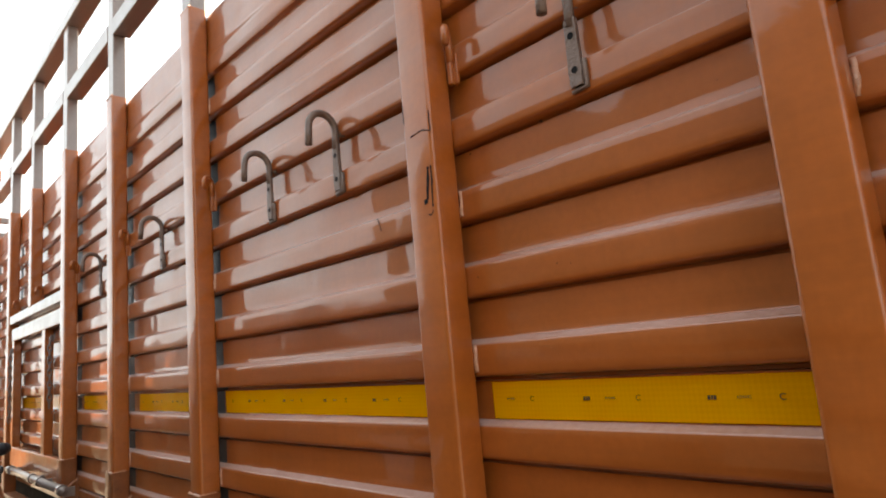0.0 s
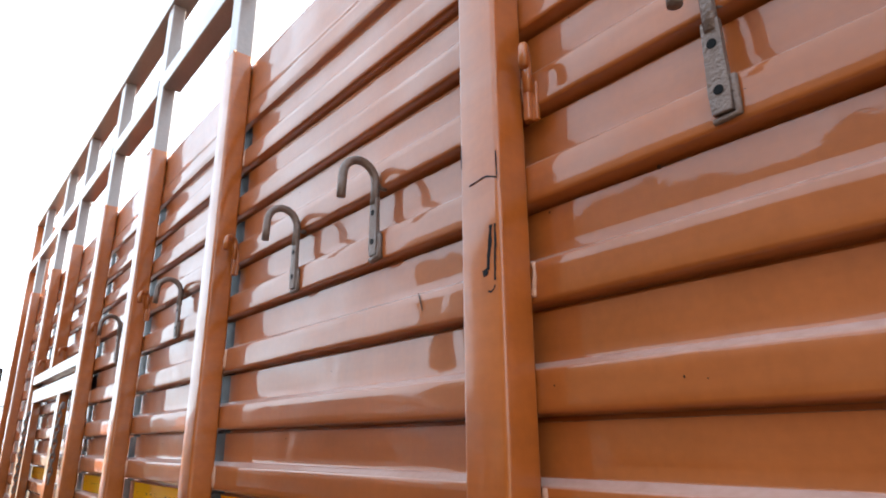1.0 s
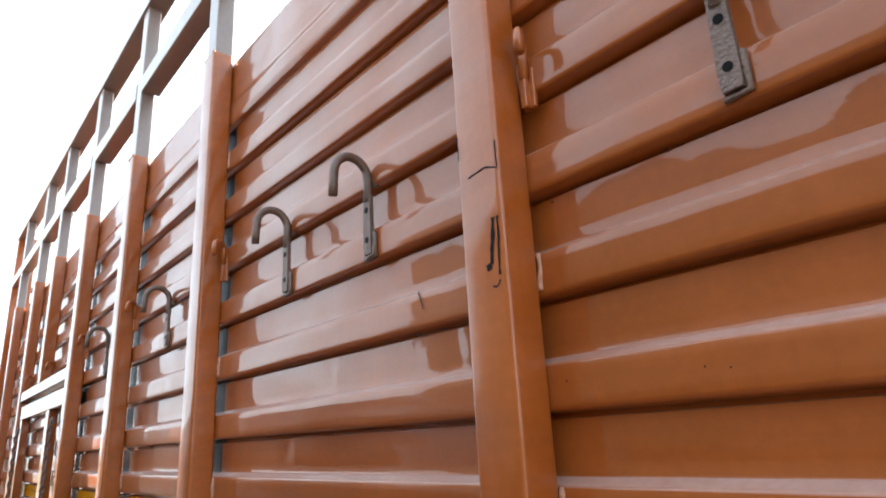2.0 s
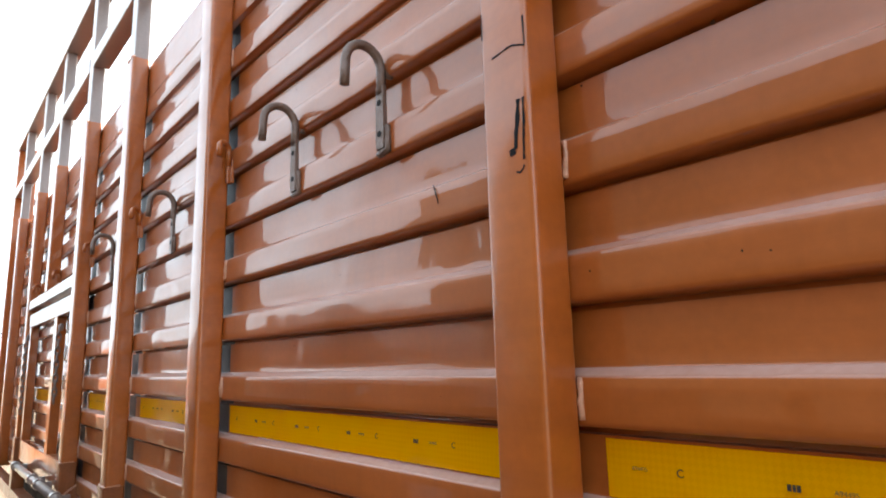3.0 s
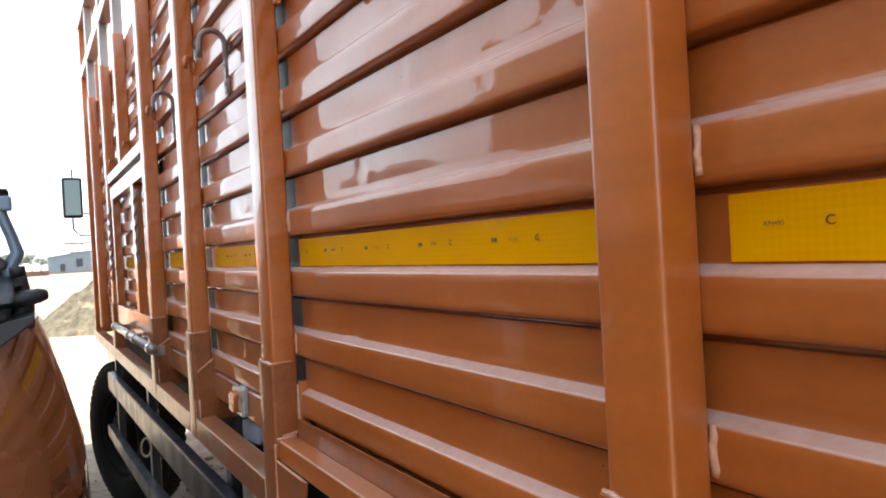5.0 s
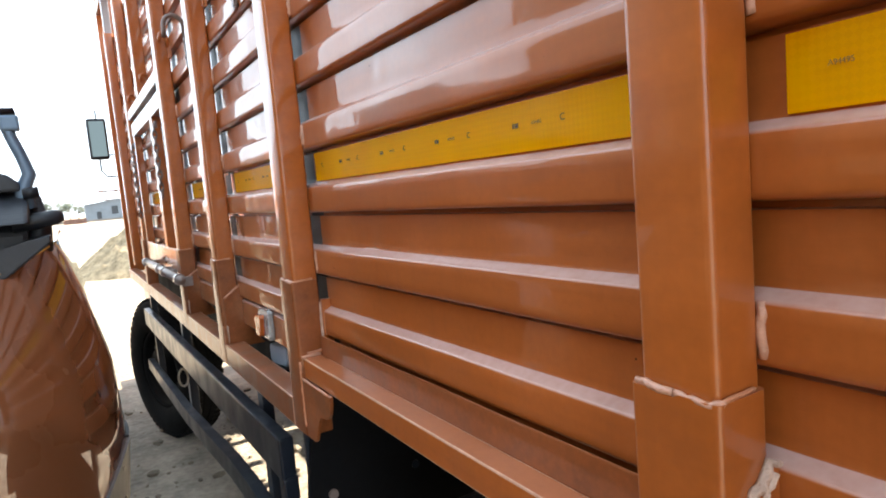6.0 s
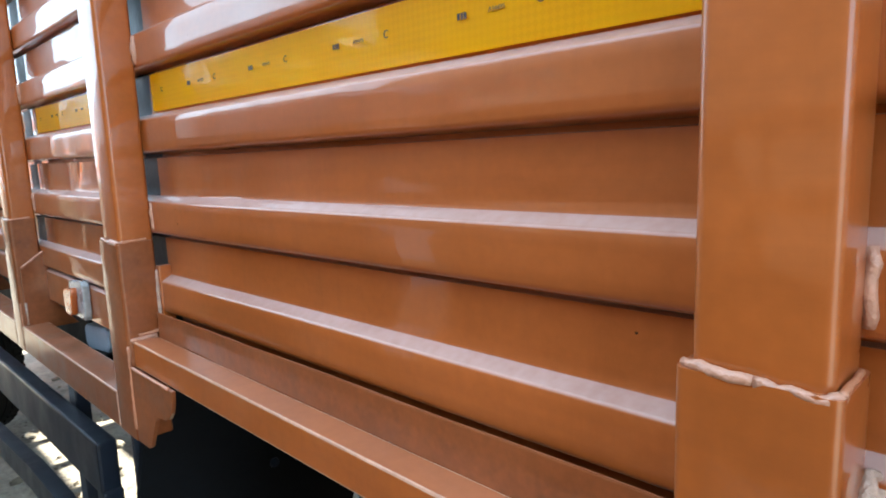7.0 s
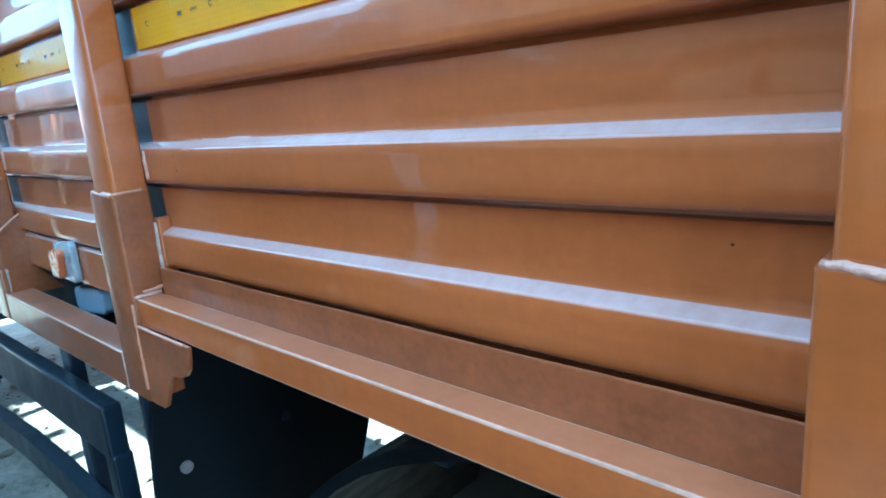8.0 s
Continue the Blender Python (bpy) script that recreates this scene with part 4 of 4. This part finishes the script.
part("roof", prism([(5.2, 4.12), (24.3, 6.62), (24.3, 6.80), (5.2, 4.30)], "y", 189.5, 200.5, 0.02), tin, shed)
for x in (11.6, 17.0):
    win = part("window", box(x, x + 1.5, 189.9, 190.0, 1.4, 3.5, 0.01), tin_dark, shed)
    part("frame", box(x - 0.1, x + 1.6, 189.86, 189.9, 3.5, 3.62, 0.01), tin, win)
part("door", box(8.0, 9.1, 189.93, 190.0, 0, 2.3, 0.01), tin_dark, shed)
for i in range(24):
    part("sheet_rib", box(5.7 + i * 0.76, 5.76 + i * 0.76, 189.95, 190.0, 0, 4.1), tin, shed)

shelter = thing("open_shelter", "open two-level shelter with thin red roofs on posts", "shelter", (16, 214, 0))
part("roof", box(10.2, 26, 212, 222, 8.2, 8.42, 0.02), red_roof, shelter)
part("lower_roof", box(11.6, 26, 213, 221, 5.6, 5.8, 0.02), red_roof, shelter)
for x in (11.8, 14.6, 17.4, 20.2):
    part("post", box(x, x + 0.28, 213.2, 213.5, 0, 8.2, 0.01), wall_mat, shelter)


def brick_stack(x, y, w, d, h, seed):
    rnd = random.Random(seed)
    bm = bmesh.new()
    ny, nz = 6, max(2, int(h / 0.35))
    for k in range(nz):
        for i in range(int(w / 0.7)):
            if k == nz - 1 and rnd.random() < 0.4:
                continue
            add_box(bm, x + i * 0.7 + 0.02, x + (i + 1) * 0.7 - 0.02, y + rnd.uniform(-0.1, 0.1), y + d, k * 0.35, (k + 1) * 0.35 - 0.02)
    return tagged(mesh_object("brick_stack", bm, brick_red), "low stack of dusty red bricks on the yard", "bricks")


brick_stack(0.2, 150, 4.2, 1.6, 1.05, 3)
brick_stack(-6.0, 152, 3.5, 1.6, 0.7, 4)


def tree(x, y, height, seed):
    """Tapered trunk with limbs and a crown of many small leaf clumps."""
    rnd = random.Random(seed)
    ob = thing("tree", "distant tree, haze painted into its pale green crown", "tree", (x, y, 0), group="trees behind the yard")
    tr = bmesh.new()
    top = height * 0.5
    add_tube(tr, [(x, y, 0), (x + 0.1, y, top * 0.5), (x + rnd.uniform(-0.2, 0.2), y, top)], [0.2, 0.16, 0.12], 8)
    ends = []
    for i in range(7):
        a, r = rnd.uniform(0, 6.28), rnd.uniform(0.6, 1.5) * height / 5
        e = (x + r * math.cos(a), y + r * math.sin(a), top + rnd.uniform(0.3, 2.0) * height / 5)
        add_tube(tr, [(x, y, top * 0.85), ((x + e[0]) / 2, (y + e[1]) / 2, (top + e[2]) / 2), e], [0.09, 0.06, 0.02], 6)
        ends.append(e)
    part("trunk", tr, bark, ob)
    cr = bmesh.new()
    for _ in range(900):
        c = Vector(rnd.choice(ends)) + Vector((rnd.gauss(0, 0.5), rnd.gauss(0, 0.5), rnd.gauss(0, 0.42))) * height / 5
        n_ = Vector((rnd.gauss(0, 1), rnd.gauss(0, 1), rnd.gauss(0, 1))).normalized()
        u = n_.orthogonal().normalized() * rnd.uniform(0.10, 0.22)
        v = n_.cross(u) * 0.7
        cr.faces.new([cr.verts.new(c + q) for q in (u, v, -u, -v)])
    part("crown", cr, leaf, ob)
    return ob


for i, (x, h) in enumerate(((4.4, 4.6), (2.2, 5.2), (-0.4, 5.6), (-3.2, 6.4), (-6.4, 5.4), (-10.0, 6.6))):
    tree(x, 226 + 3 * (i % 3), h * 1.15, 40 + i)


# ---------------------------------------------------------------- marks and small damage on the truck
def mark(points, width, x=FRONT - 0.0006):
    """A thin inked stroke (y, z) on the face of a post."""
    bm = bmesh.new()
    rnd = random.Random(int(points[0][1] * 1000))
    left, right = [], []
    for i, (y, z) in enumerate(points):
        a, b = points[max(i - 1, 0)], points[min(i + 1, len(points) - 1)]
        d = Vector((b[0] - a[0], b[1] - a[1])).normalized()
        w = width * rnd.uniform(0.6, 1.2) / 2
        left.append(bm.verts.new((x, y - d.y * w, z + d.x * w)))
        right.append(bm.verts.new((x, y + d.y * w, z - d.x * w)))
    for i in range(len(points) - 1):
        bm.faces.new((left[i], left[i + 1], right[i + 1], right[i]))
    return bm


def stroke(y0, z0, y1, z1, n=8, wob=0.0012, seed=0):
    rnd = random.Random(seed)
    return [(y0 + (y1 - y0) * i / n + rnd.uniform(-wob, wob), z0 + (z1 - z0) * i / n) for i in range(n + 1)]



p1 = posts[2]
part("ink_mark", mark(stroke(0.819, 2.182, 0.790, 2.186, 5, 0.0006, 1) + stroke(0.784, 2.185, 0.7675, 2.178, 4, 0.0006, 2), 0.0022), dark_mark, p1, "black inked line")
part("ink_mark", mark(stroke(0.769, 2.214, 0.7685, 2.180, 6, 0.0004, 3), 0.0025), dark_mark, p1)
part("ink_mark", mark(stroke(0.782, 2.121, 0.788, 2.066, 9, 0.0008, 4), 0.0062), dark_mark, p1)
part("ink_mark", mark(stroke(0.794, 2.068, 0.791, 2.060, 3, 0.0008, 5), 0.008), dark_mark, p1)
part("ink_mark", mark(stroke(0.774, 2.121, 0.777, 2.052, 10, 0.0007, 6), 0.0036), dark_mark, p1)
part("ink_mark", mark([(0.777, 2.046), (0.779, 2.042), (0.784, 2.039), (0.789, 2.041)], 0.0022), dark_mark, p1)
part("ink_mark", mark(stroke(0.833, 2.244, 0.833, 2.211, 5, 0.0003, 7), 0.0018), dark_mark, p1)

part("ink_mark", mark(stroke(0.995, 2.084, 0.985, 2.056, 6, 0.0006, 9), 0.0026, CREST - 0.0011), dark_mark, truck, "dark scratch")

# small chips in the paint: y, z, size; on the recess or the crest by height
chips = bmesh.new()
rnd = random.Random(11)
spots = [(0.596, 2.150, 0.0028), (0.585, 1.929, 0.0014), (0.562, 1.926, 0.0012), (0.75, 2.144, 0.0018), (1.20, 1.905, 0.0025), (1.44, 1.882, 0.002)]
spots += [(rnd.uniform(0.3, 2.4), rnd.uniform(1.4, 2.75), rnd.uniform(0.0006, 0.0016)) for _ in range(70)]
for y, z, r in spots:
    if any(a - 0.01 < y < b + 0.01 for a, b in POSTS):
        continue
    k = (z - 1.385) % 0.13
    if 0.006 < k < 0.05:
        x = CREST - 0.0014
    elif 0.078 < k < 0.118 and not 1.70 < z < 1.77:
        x = REC - 0.0014
    else:
        continue
    n = 7
    ring = [chips.verts.new((x, y + r * rnd.uniform(0.6, 1.2) * math.cos(2 * math.pi * i / n), z + r * rnd.uniform(0.6, 1.2) * math.sin(2 * math.pi * i / n))) for i in range(n)]
    chips.faces.new(ring)
tagged(part("paint_chips", chips, chip_brown, truck, "tiny dark chips in the paint"), kind="stuff")


# ---------------------------------------------------------------- clods and stones on the shaded yard
def clods():
    rnd_ = random.Random(21)
    bm = bmesh.new()
    for _ in range(900):
        x, y = rnd_.uniform(-0.2, 3.4), 0.6 + 6.0 * rnd_.random() ** 1.3
        r = 0.008 + 0.035 * rnd_.random() ** 3
        made = bmesh.ops.create_icosphere(bm, subdivisions=1, radius=r)["verts"]
        sx, sy, sz, a = rnd_.uniform(0.8, 1.5), rnd_.uniform(0.8, 1.4), rnd_.uniform(0.4, 0.8), rnd_.uniform(0, 6.28)
        for v in made:
            c = v.co * rnd_.uniform(0.8, 1.15)
            c = Vector((c.x * sx, c.y * sy, c.z * sz))
            v.co = Vector((x + c.x * math.cos(a) - c.y * math.sin(a), y + c.x * math.sin(a) + c.y * math.cos(a), c.z + r * 0.2))
    stone = material("dusty_clods", (0.17, 0.14, 0.105), 0.95, vary=0.4, scale=9, fine=60, bump=0.5, spec=0.15)
    return tagged(mesh_object("clods", bm, stone), "small dry clods and stones on the earth", "stones", kind="stuff")


clods()


# ---------------------------------------------------------------- scuffed welds round the third post's foot
foot = posts[3]
part("weld_bead", weld_bead([(FRONT + 0.012, 1.743, 1.354), (FRONT + 0.045, 1.743, 1.355)], 0.0045, 301), paint_weld, foot)
part("weld_bead", weld_bead([(CREST - 0.003, 1.7475, 1.455), (CREST - 0.004, 1.747, 1.41), (CREST - 0.003, 1.7475, 1.37)], 0.0045, 303), scuffed, foot)
for k_ in (4, 5):
    a_ = POSTS[k_][0]
    part("weld_bead", weld_bead([(FRONT - 0.005, a_ - 0.006, 1.30), (FRONT - 0.005, a_ - 0.007, 1.25), (FRONT - 0.004, a_ - 0.006, 1.20)], 0.004, 310 + k_), paint_weld, posts[k_])
    part("weld_bead", weld_bead([(FRONT + 0.006, a_ - 0.013, 1.30), (FRONT + 0.006, a_ - 0.014, 1.245)], 0.0045, 320 + k_), scuffed, posts[k_])
